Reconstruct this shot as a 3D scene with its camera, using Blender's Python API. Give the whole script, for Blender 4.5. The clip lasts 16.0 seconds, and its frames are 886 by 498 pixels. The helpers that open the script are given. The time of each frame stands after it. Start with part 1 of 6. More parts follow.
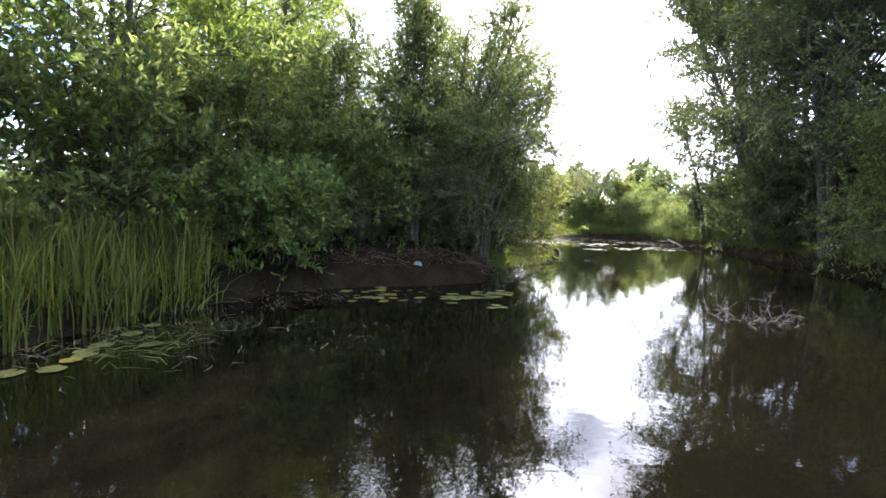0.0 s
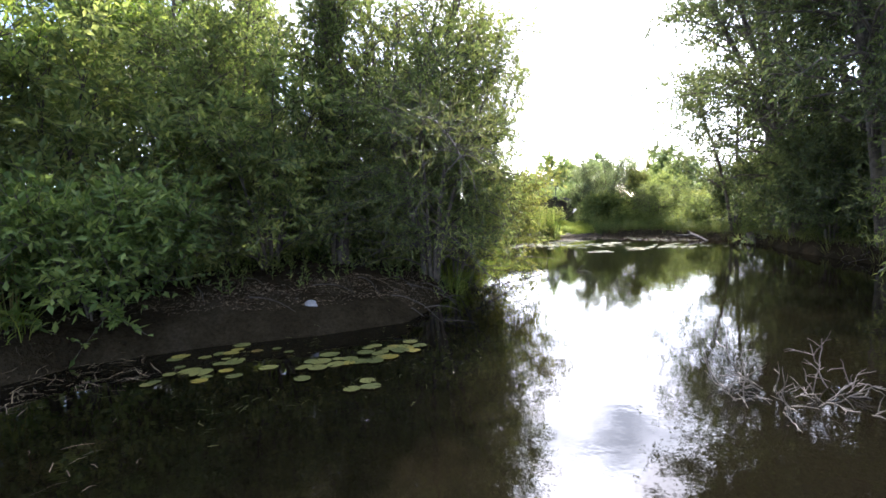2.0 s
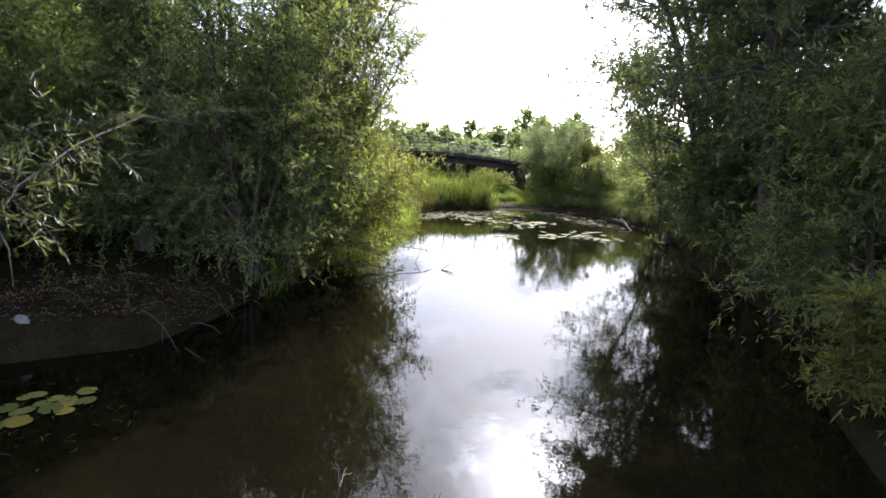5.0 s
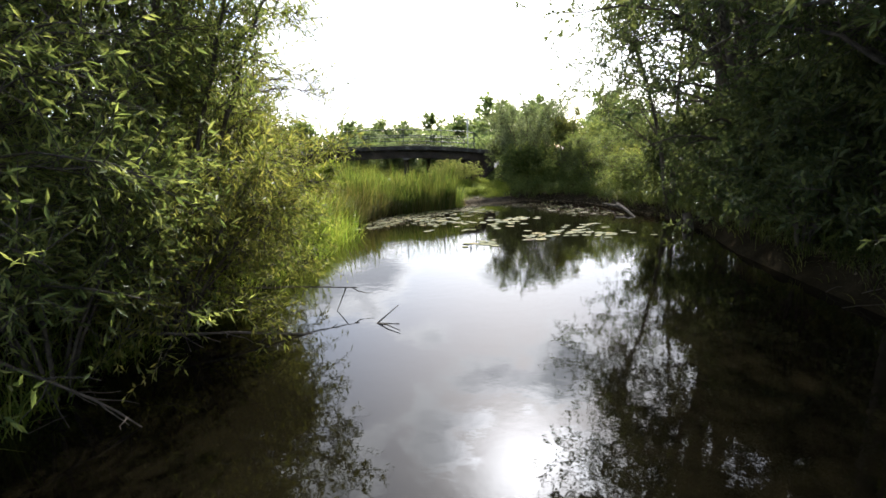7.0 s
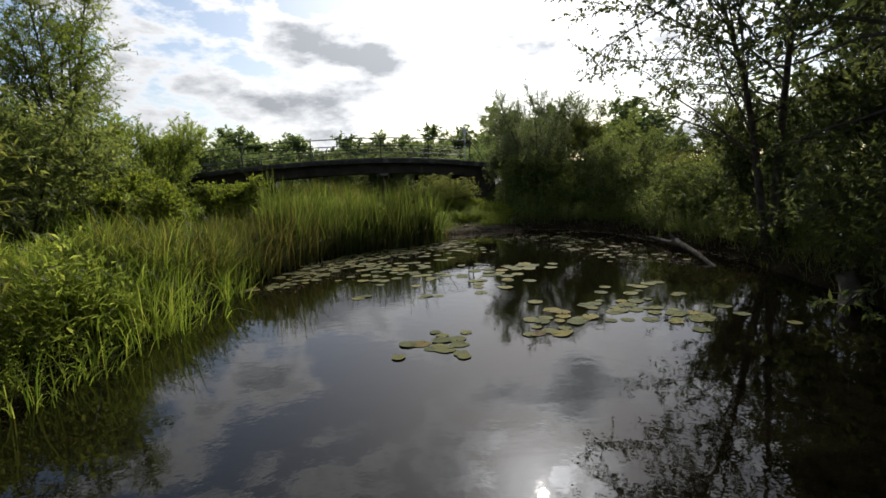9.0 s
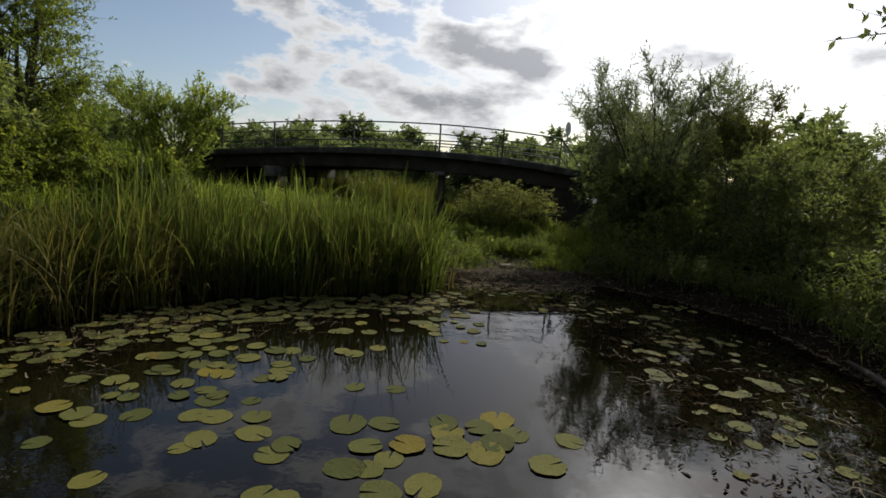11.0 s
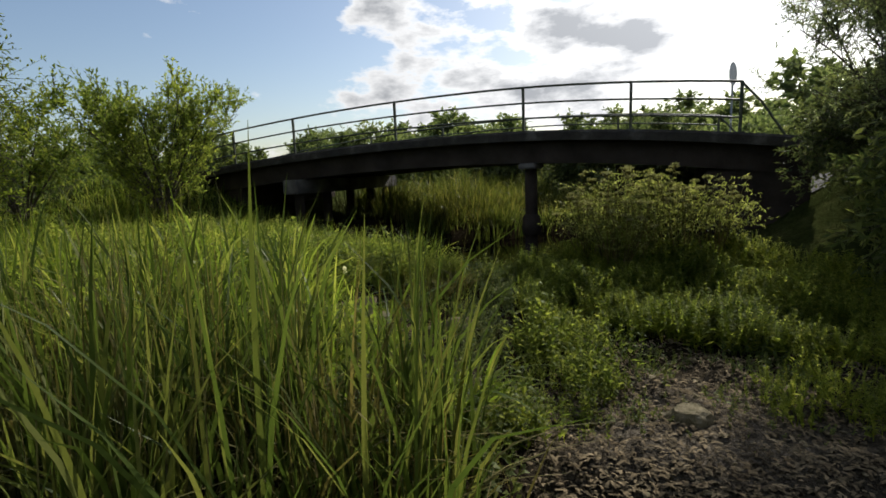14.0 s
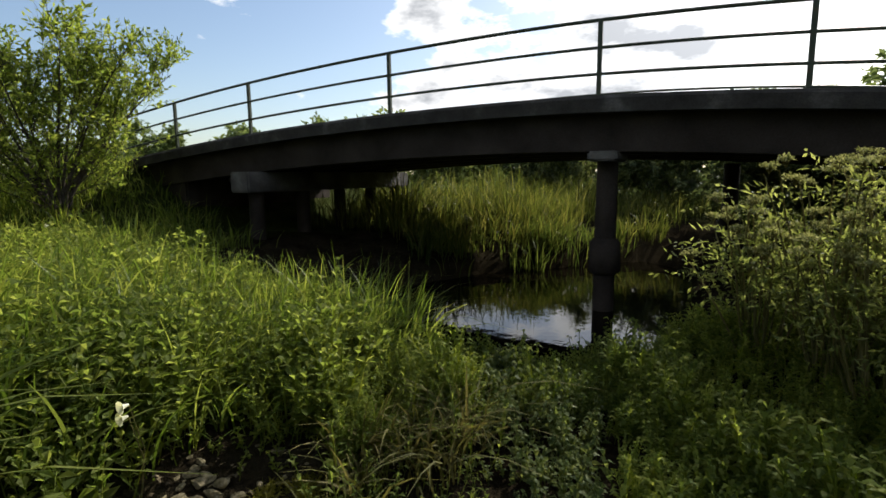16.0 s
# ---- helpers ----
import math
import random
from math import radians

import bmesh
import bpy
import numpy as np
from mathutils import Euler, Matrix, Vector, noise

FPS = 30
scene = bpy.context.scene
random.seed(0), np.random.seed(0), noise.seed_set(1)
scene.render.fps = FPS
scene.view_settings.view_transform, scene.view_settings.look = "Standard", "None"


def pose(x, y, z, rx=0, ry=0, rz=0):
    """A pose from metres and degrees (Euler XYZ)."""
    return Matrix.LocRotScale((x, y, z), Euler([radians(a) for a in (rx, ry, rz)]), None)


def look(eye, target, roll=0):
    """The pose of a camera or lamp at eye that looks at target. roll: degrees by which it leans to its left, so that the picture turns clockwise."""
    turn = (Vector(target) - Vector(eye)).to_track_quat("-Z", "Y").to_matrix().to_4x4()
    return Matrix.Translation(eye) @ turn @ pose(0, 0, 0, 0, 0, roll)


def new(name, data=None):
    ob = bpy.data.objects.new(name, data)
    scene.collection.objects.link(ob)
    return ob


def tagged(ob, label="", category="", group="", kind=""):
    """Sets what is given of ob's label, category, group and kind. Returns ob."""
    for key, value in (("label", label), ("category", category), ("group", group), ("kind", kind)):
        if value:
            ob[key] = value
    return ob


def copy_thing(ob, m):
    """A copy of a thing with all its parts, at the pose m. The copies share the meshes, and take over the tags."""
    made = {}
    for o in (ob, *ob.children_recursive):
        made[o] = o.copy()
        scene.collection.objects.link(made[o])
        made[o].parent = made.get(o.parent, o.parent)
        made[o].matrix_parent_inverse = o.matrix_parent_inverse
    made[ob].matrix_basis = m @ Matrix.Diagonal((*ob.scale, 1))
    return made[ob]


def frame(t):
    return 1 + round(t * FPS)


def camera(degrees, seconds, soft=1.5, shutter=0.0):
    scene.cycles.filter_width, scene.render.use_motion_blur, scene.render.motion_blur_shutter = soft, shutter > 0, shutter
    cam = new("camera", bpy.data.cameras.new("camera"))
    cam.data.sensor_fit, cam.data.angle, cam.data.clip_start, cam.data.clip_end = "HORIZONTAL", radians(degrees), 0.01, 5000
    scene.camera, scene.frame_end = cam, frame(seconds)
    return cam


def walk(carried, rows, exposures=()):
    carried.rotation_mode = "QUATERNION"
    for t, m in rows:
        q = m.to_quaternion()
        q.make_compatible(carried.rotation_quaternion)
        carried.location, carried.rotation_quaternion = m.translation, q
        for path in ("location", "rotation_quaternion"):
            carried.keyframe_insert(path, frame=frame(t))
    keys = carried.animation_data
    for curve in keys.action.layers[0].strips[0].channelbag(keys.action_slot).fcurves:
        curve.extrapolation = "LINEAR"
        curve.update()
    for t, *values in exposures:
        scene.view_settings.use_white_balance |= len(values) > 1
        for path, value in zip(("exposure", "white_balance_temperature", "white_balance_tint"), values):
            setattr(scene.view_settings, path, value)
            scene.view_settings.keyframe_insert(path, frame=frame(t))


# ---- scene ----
cam = camera(82.6, 16.0, soft=1.6)
PATH = [
    (0, (-1.229, -7.218, 1.274), (-1.137, -5.224, 1.143), 1.4),
    (0.5, (-0.687, -6.476, 1.063), (-0.701, -4.484, 0.885), 0.5),
    (1, (-0.238, -5.75, 1.071), (-0.254, -3.756, 0.92), -2.7),
    (1.5, (0.185, -5.157, 1.271), (0.129, -3.165, 1.097), -6.0),
    (2, (0.661, -4.537, 1.424), (0.641, -2.541, 1.308), -2.5),
    (2.5, (1.266, -4.422, 1.71), (1.251, -2.425, 1.588), 1.2),
    (3, (1.743, -4.476, 2.138), (1.826, -2.483, 1.993), 2.3),
    (3.5, (2.204, -4.516, 2.531), (2.289, -2.532, 2.297), 3.0),
    (4, (2.593, -4.32, 2.521), (2.66, -2.339, 2.255), 2.9),
    (4.2, (2.809, -4.269, 2.517), (2.866, -2.293, 2.215), 3.7),
    (6.3, (3.933, -0.577, 2.144), (3.99, 1.39, 1.783), 1.5),
    (6.5, (3.937, -0.058, 1.98), (4.036, 1.911, 1.649), -0.1),
    (7, (4.214, 1.276, 2.157), (4.367, 3.239, 1.807), -2.1),
    (7.5, (4.67, 3.015, 2.113), (4.801, 4.985, 1.792), -2.3),
    (8, (5.169, 4.745, 2.118), (5.314, 6.713, 1.794), -4.6),
    (8.2, (5.281, 5.303, 1.998), (5.448, 7.274, 1.703), -3.9),
    (10.3, (7.671, 12.523, 2.253), (7.598, 14.502, 1.972), 0.7),
    (10.5, (7.947, 13.137, 2.279), (7.821, 15.112, 1.993), 0.7),
    (11, (8.681, 14.854, 2.068), (8.296, 16.797, 1.792), 3.8),
    (11.5, (8.938, 16.272, 2.018), (8.411, 18.185, 1.764), 5.9),
    (12, (8.973, 17.437, 2.087), (8.381, 19.332, 1.838), 6.2),
    (12.5, (8.857, 18.501, 2.168), (8.145, 20.347, 1.879), 3.6),
    (13, (8.677, 19.487, 2.187), (7.886, 21.299, 1.887), 3.7),
    (13.5, (8.029, 20.717, 2.078), (7.217, 22.522, 1.79), -1.7),
    (14, (7.699, 21.87, 2.197), (6.889, 23.673, 1.895), -2.2),
    (14.5, (7.458, 23.101, 2.335), (6.664, 24.915, 2.051), 1.7),
    (15, (7.077, 24.276, 2.165), (6.214, 26.058, 1.885), 3.2),
    (15.5, (6.708, 25.364, 2.08), (5.769, 27.101, 1.762), 2.4),
    (16, (5.999, 26.538, 2.004), (5.063, 28.282, 1.718), -0.6),
]
walk(cam, [(t, look(eye, target, roll)) for t, eye, target, roll in PATH],
     exposures=[(0, 2.6, 5720, 20), (2, 2.55, 5720, 19), (4.2, 2.0, 5780, 18), (6.5, 1.85, 6100, 13), (7.2, 1.4, 6200, 11), (8.2, 0.6, 6300, 10), (10.3, -0.2, 6400, 10), (12, -0.2, 6450, 10), (14, 0.2, 6450, 10), (15, 0.2, 6450, 10), (16, 0.57, 6450, 10)])

# ---------------------------------------------------------------- light
SUN_AZ, SUN_EL = 14.0, 34.3            # degrees to the right of +y, above the horizon
sd = Vector((math.sin(radians(SUN_AZ)) * math.cos(radians(SUN_EL)), math.cos(radians(SUN_AZ)) * math.cos(radians(SUN_EL)), math.sin(radians(SUN_EL))))
sun_data = bpy.data.lights.new("sun", "SUN")
sun_data.energy, sun_data.angle, sun_data.color = 4.2, radians(0.6), (1.0, 0.95, 0.86)
sun = new("sun", sun_data)
sun.matrix_world = look(sd * 60, (0, 0, 0))


def link(nt, a, b):
    nt.links.new(a, b)


def make_world():
    world = bpy.data.worlds.new("sky")
    scene.world = world
    world.use_nodes = True
    nt = world.node_tree
    nt.nodes.clear()
    N = nt.nodes.new
    sky = N("ShaderNodeTexSky")
    sky.sky_type, sky.sun_disc = "NISHITA", False
    sky.sun_elevation, sky.sun_rotation = radians(SUN_EL), radians(SUN_AZ)
    sky.air_density, sky.dust_density, sky.ozone_density = 1.0, 1.2, 1.0
    coord = N("ShaderNodeTexCoord")
    sep = N("ShaderNodeSeparateXYZ")
    link(nt, coord.outputs["Generated"], sep.inputs[0])
    # heaped clouds: billowing noise, thicker round the banks of cumulus over the bridge
    mp = N("ShaderNodeMapping"); mp.inputs["Scale"].default_value = (1.0, 1.0, 2.3); mp.inputs["Location"].default_value = CLOUD_SHIFT
    link(nt, coord.outputs["Generated"], mp.inputs[0])
    n1 = N("ShaderNodeTexNoise"); n1.inputs["Scale"].default_value = 5.0; n1.inputs["Detail"].default_value = 9; n1.inputs["Roughness"].default_value = 0.58
    link(nt, mp.outputs[0], n1.inputs["Vector"])
    amp = N("ShaderNodeMath"); amp.operation = "MULTIPLY_ADD"; amp.inputs[1].default_value = 2.6; amp.inputs[2].default_value = -0.84
    link(nt, n1.outputs["Fac"], amp.inputs[0])
    total = amp.outputs[0]
    for (cx, cy, cz), size, gain in CLOUDS:
        off = N("ShaderNodeVectorMath"); off.operation = "SUBTRACT"; off.inputs[1].default_value = (cx, cy, cz)
        link(nt, coord.outputs["Generated"], off.inputs[0])
        st = N("ShaderNodeVectorMath"); st.operation = "MULTIPLY"; st.inputs[1].default_value = (1 / size, 1 / size, 2.3 / size)
        link(nt, off.outputs[0], st.inputs[0])
        ln = N("ShaderNodeVectorMath"); ln.operation = "LENGTH"
        link(nt, st.outputs[0], ln.inputs[0])
        fall = N("ShaderNodeMapRange"); fall.interpolation_type = "SMOOTHSTEP"
        fall.inputs["From Min"].default_value, fall.inputs["From Max"].default_value = 1.25, 0.1
        fall.inputs["To Min"].default_value, fall.inputs["To Max"].default_value = 0.0, gain
        link(nt, ln.outputs["Value"], fall.inputs["Value"])
        ad = N("ShaderNodeMath"); ad.operation = "ADD"
        link(nt, total, ad.inputs[0]); link(nt, fall.outputs[0], ad.inputs[1])
        total = ad.outputs[0]
    ramp = N("ShaderNodeValToRGB")
    ramp.color_ramp.elements[0].position, ramp.color_ramp.elements[1].position = 0.50, 0.68
    link(nt, total, ramp.inputs[0])
    # thickness of the cloud greys its heart
    r2 = N("ShaderNodeValToRGB")
    r2.color_ramp.elements[0].position, r2.color_ramp.elements[1].position = 0.62, 1.0
    r2.color_ramp.elements[0].color, r2.color_ramp.elements[1].color = (1, 1, 1, 1), (0.40, 0.415, 0.44, 1)
    link(nt, total, r2.inputs[0])
    # forward scattering: clouds and haze glow towards the sun
    dot = N("ShaderNodeVectorMath"); dot.operation = "DOT_PRODUCT"
    dot.inputs[1].default_value = sd
    link(nt, coord.outputs["Generated"], dot.inputs[0])
    cl = N("ShaderNodeMath"); cl.operation = "MAXIMUM"; cl.inputs[1].default_value = 0.0
    link(nt, dot.outputs["Value"], cl.inputs[0])
    pw = N("ShaderNodeMath"); pw.operation = "POWER"; pw.inputs[1].default_value = 7.0
    link(nt, cl.outputs[0], pw.inputs[0])
    glow = N("ShaderNodeMath"); glow.operation = "MULTIPLY_ADD"; glow.inputs[1].default_value = 8.0; glow.inputs[2].default_value = 5.9
    link(nt, pw.outputs[0], glow.inputs[0])
    # clouds opposite the sun, brightened past front lighting as unseen fill for shaded faces
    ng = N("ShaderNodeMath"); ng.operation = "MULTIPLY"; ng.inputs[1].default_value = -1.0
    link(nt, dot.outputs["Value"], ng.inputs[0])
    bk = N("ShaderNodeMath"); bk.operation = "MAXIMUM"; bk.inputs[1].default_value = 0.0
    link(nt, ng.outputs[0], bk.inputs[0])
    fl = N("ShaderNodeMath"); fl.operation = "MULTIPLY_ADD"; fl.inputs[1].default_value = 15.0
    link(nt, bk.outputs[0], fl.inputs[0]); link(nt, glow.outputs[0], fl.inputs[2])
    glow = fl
    core = N("ShaderNodeMath"); core.operation = "POWER"; core.inputs[1].default_value = 220.0
    link(nt, cl.outputs[0], core.inputs[0])
    halo = N("ShaderNodeMath"); halo.operation = "MULTIPLY_ADD"; halo.inputs[1].default_value = 90.0
    link(nt, core.outputs[0], halo.inputs[0]); link(nt, glow.outputs[0], halo.inputs[2])
    glow = halo
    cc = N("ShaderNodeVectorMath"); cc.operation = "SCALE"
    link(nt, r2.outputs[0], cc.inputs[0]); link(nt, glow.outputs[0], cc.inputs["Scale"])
    # haze veil near the sun thickens the cover
    veil = N("ShaderNodeMath"); veil.operation = "POWER"; veil.inputs[1].default_value = 14.0
    link(nt, cl.outputs[0], veil.inputs[0])
    cov = N("ShaderNodeMath"); cov.operation = "MULTIPLY_ADD"; cov.inputs[1].default_value = 0.55; cov.use_clamp = True
    link(nt, veil.outputs[0], cov.inputs[0]); link(nt, ramp.outputs[0], cov.inputs[2])
    mix = N("ShaderNodeMix"); mix.data_type = "RGBA"
    link(nt, cov.outputs[0], mix.inputs["Factor"])
    deep = N("ShaderNodeVectorMath"); deep.operation = "SCALE"; deep.inputs["Scale"].default_value = 0.78
    link(nt, sky.outputs[0], deep.inputs[0])
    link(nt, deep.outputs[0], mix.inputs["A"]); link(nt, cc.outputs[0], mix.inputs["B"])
    bg = N("ShaderNodeBackground"); bg.inputs["Strength"].default_value = SKY
    out = N("ShaderNodeOutputWorld")
    link(nt, mix.outputs["Result"], bg.inputs["Color"]); link(nt, bg.outputs[0], out.inputs[0])


CLOUD_SHIFT = (0.4, 1.3, 0.0)
# middle direction, reach and thickness of each bank of cloud
CLOUDS = (((-0.54, 0.83, 0.115), 0.17, 0.16), ((-0.41, 0.90, 0.14), 0.17, 0.20), ((-0.28, 0.945, 0.15), 0.16, 0.20), ((-0.12, 0.98, 0.145), 0.17, 0.26),
          ((-0.17, 0.956, 0.235), 0.12, 0.42), ((-0.05, 0.972, 0.21), 0.12, 0.48), ((-0.2, 0.97, 0.11), 0.14, 0.3), ((-0.47, 0.83, 0.30), 0.20, 0.16), ((-0.28, 0.90, 0.335), 0.20, 0.16),
          ((-0.29, 0.918, 0.262), 0.07, -0.2), ((-0.80, 0.58, 0.16), 0.34, -0.3), ((-0.66, 0.72, 0.27), 0.18, -0.3))
SKY = 0.135
make_world()


# ---------------------------------------------------------------- materials
def nodes_of(name):
    m = bpy.data.materials.new(name)
    m.use_nodes = True
    nt = m.node_tree
    nt.nodes.clear()
    out = nt.nodes.new("ShaderNodeOutputMaterial")
    return m, nt, out


def noise_tex(nt, scale, detail=4.0, rough=0.55, vec=None):
    n = nt.nodes.new("ShaderNodeTexNoise")
    n.inputs["Scale"].default_value, n.inputs["Detail"].default_value, n.inputs["Roughness"].default_value = scale, detail, rough
    if vec is None:
        tc = nt.nodes.new("ShaderNodeTexCoord")
        vec = tc.outputs["Object"]
    link(nt, vec, n.inputs["Vector"])
    return n


def ramp_of(nt, fac, stops):
    r = nt.nodes.new("ShaderNodeValToRGB")
    el = r.color_ramp.elements
    while len(el) < len(stops):
        el.new(0.5)
    for e, (p, c) in zip(el, stops):
        e.position, e.color = p, (*c, 1.0)
    link(nt, fac, r.inputs[0])
    return r


def mixed(nt, kind, fac, a, b):
    m = nt.nodes.new("ShaderNodeMix")
    m.data_type, m.blend_type = "RGBA", kind
    if isinstance(fac, float):
        m.inputs["Factor"].default_value = fac
    else:
        link(nt, fac, m.inputs["Factor"])
    link(nt, a, m.inputs["A"])
    link(nt, b, m.inputs["B"])
    return m.outputs["Result"]


def leaf_mat(name, dark, mid, light, through_=0.45, gloss=0.45, patch=0.35, spec=0.1):
    """Leaves: a colour for each leaf, drifting from clump to clump, letting light through."""
    m, nt, out = nodes_of(name)
    geo = nt.nodes.new("ShaderNodeNewGeometry")
    r = ramp_of(nt, geo.outputs["Random Per Island"], [(0.0, dark), (0.5, mid), (1.0, light)])
    n = noise_tex(nt, patch, 3)
    drift = ramp_of(nt, n.outputs["Fac"], [(0.3, (0.62, 0.66, 0.55)), (0.7, (1.25, 1.18, 0.95))])
    col = mixed(nt, "MULTIPLY", 1.0, r.outputs[0], drift.outputs[0])
    p = nt.nodes.new("ShaderNodeBsdfPrincipled")
    p.inputs["Roughness"].default_value = gloss
    p.inputs["Specular IOR Level"].default_value = spec
    link(nt, col, p.inputs["Base Color"])
    t = nt.nodes.new("ShaderNodeBsdfTranslucent")
    yel = nt.nodes.new("ShaderNodeMix"); yel.data_type, yel.blend_type = "RGBA", "MULTIPLY"
    yel.inputs["Factor"].default_value = 1.0
    link(nt, col, yel.inputs["A"]); yel.inputs["B"].default_value = (2.05, 1.95, 1.2, 1)
    link(nt, yel.outputs["Result"], t.inputs["Color"])
    mx = nt.nodes.new("ShaderNodeMixShader")
    mx.inputs[0].default_value = through_
    link(nt, p.outputs[0], mx.inputs[1]); link(nt, t.outputs[0], mx.inputs[2])
    link(nt, mx.outputs[0], out.inputs[0])
    return m


def rough_mat(name, stops, scale=6.0, rough=0.85, bump=0.4, fine=60.0, metal=0.0, island=False, spec=0.2, dist=0.02):
    """Stone, wood, mud and metal: two scales of noise in colour and relief."""
    m, nt, out = nodes_of(name)
    big = noise_tex(nt, scale, 5)
    col = ramp_of(nt, big.outputs["Fac"], stops).outputs[0]
    small = noise_tex(nt, fine, 4, 0.7)
    grain = ramp_of(nt, small.outputs["Fac"], [(0.3, (0.7, 0.7, 0.7)), (0.7, (1.15, 1.15, 1.15))])
    col = mixed(nt, "MULTIPLY", 1.0, col, grain.outputs[0])
    if island:
        geo = nt.nodes.new("ShaderNodeNewGeometry")
        iv = ramp_of(nt, geo.outputs["Random Per Island"], [(0.0, (0.55, 0.55, 0.52)), (1.0, (1.3, 1.25, 1.15))])
        col = mixed(nt, "MULTIPLY", 1.0, col, iv.outputs[0])
    p = nt.nodes.new("ShaderNodeBsdfPrincipled")
    p.inputs["Roughness"].default_value, p.inputs["Metallic"].default_value = rough, metal
    p.inputs["Specular IOR Level"].default_value = spec
    link(nt, col, p.inputs["Base Color"])
    b = nt.nodes.new("ShaderNodeBump")
    b.inputs["Strength"].default_value, b.inputs["Distance"].default_value = bump, dist
    h = nt.nodes.new("ShaderNodeMath"); h.operation = "ADD"
    link(nt, big.outputs["Fac"], h.inputs[0]); link(nt, small.outputs["Fac"], h.inputs[1])
    link(nt, h.outputs[0], b.inputs["Height"]); link(nt, b.outputs[0], p.inputs["Normal"])
    link(nt, p.outputs[0], out.inputs[0])
    return m


def water_mat():
    m, nt, out = nodes_of("pond_water")
    p = nt.nodes.new("ShaderNodeBsdfPrincipled")
    murk = noise_tex(nt, 0.25, 3)
    col = ramp_of(nt, murk.outputs["Fac"], [(0.3, (0.0032, 0.0026, 0.0013)), (0.7, (0.0052, 0.0042, 0.0021))])
    link(nt, col.outputs[0], p.inputs["Base Color"])
    p.inputs["Roughness"].default_value, p.inputs["IOR"].default_value = 0.02, 1.33
    tc = nt.nodes.new("ShaderNodeTexCoord")
    a = noise_tex(nt, 4.5, 3, 0.55, tc.outputs["Object"])
    c = noise_tex(nt, 0.5, 2, 0.5, tc.outputs["Object"])
    k = nt.nodes.new("ShaderNodeMath"); k.operation = "MULTIPLY_ADD"; k.inputs[1].default_value = 2.0
    link(nt, c.outputs["Fac"], k.inputs[0]); link(nt, a.outputs["Fac"], k.inputs[2])
    b = nt.nodes.new("ShaderNodeBump")
    b.inputs["Strength"].default_value, b.inputs["Distance"].default_value = 0.032, 0.05
    link(nt, k.outputs[0], b.inputs["Height"]); link(nt, b.outputs[0], p.inputs["Normal"])
    link(nt, p.outputs[0], out.inputs[0])
    return m


WATER = water_mat()


def ground_mat():
    """Damp bare earth on the banks, going over into turf where the meadow begins."""
    m, nt, out = nodes_of("earth_and_turf")
    big, small = noise_tex(nt, 1.6, 5), noise_tex(nt, 22, 4, 0.7)
    earth = ramp_of(nt, big.outputs["Fac"], [(0.25, (0.018, 0.0135, 0.0085)), (0.5, (0.031, 0.0245, 0.0145)), (0.75, (0.052, 0.042, 0.026))])
    turf = ramp_of(nt, big.outputs["Fac"], [(0.25, (0.030, 0.040, 0.012)), (0.5, (0.050, 0.062, 0.018)), (0.75, (0.085, 0.088, 0.032))])
    silt = ramp_of(nt, small.outputs["Fac"], [(0.3, (0.08, 0.066, 0.048)), (0.7, (0.175, 0.15, 0.115))])
    dry = nt.nodes.new("ShaderNodeAttribute")
    dry.attribute_name = "silt"
    bare_earth = mixed(nt, "MIX", dry.outputs["Fac"], earth.outputs[0], silt.outputs[0])
    at = nt.nodes.new("ShaderNodeAttribute")
    at.attribute_name = "turf"
    edge = nt.nodes.new("ShaderNodeMath"); edge.operation = "MULTIPLY_ADD"; edge.use_clamp = True
    edge.inputs[1].default_value = 1.6
    off = nt.nodes.new("ShaderNodeMath"); off.operation = "MULTIPLY_ADD"; off.inputs[1].default_value = 1.5; off.inputs[2].default_value = -1.05
    link(nt, big.outputs["Fac"], off.inputs[0]); link(nt, at.outputs["Fac"], edge.inputs[0]); link(nt, off.outputs[0], edge.inputs[2])
    col = mixed(nt, "MIX", edge.outputs[0], bare_earth, turf.outputs[0])
    grain = ramp_of(nt, small.outputs["Fac"], [(0.3, (0.6, 0.6, 0.6)), (0.7, (1.25, 1.25, 1.25))])
    col = mixed(nt, "MULTIPLY", 1.0, col, grain.outputs[0])
    p = nt.nodes.new("ShaderNodeBsdfPrincipled")
    p.inputs["Roughness"].default_value, p.inputs["Specular IOR Level"].default_value = 1.0, 0.0
    link(nt, col, p.inputs["Base Color"])
    h = nt.nodes.new("ShaderNodeMath"); h.operation = "ADD"
    link(nt, big.outputs["Fac"], h.inputs[0]); link(nt, small.outputs["Fac"], h.inputs[1])
    b = nt.nodes.new("ShaderNodeBump"); b.inputs["Distance"].default_value = 0.12
    link(nt, h.outputs[0], b.inputs["Height"]); link(nt, b.outputs[0], p.inputs["Normal"])
    link(nt, p.outputs[0], out.inputs[0])
    return m


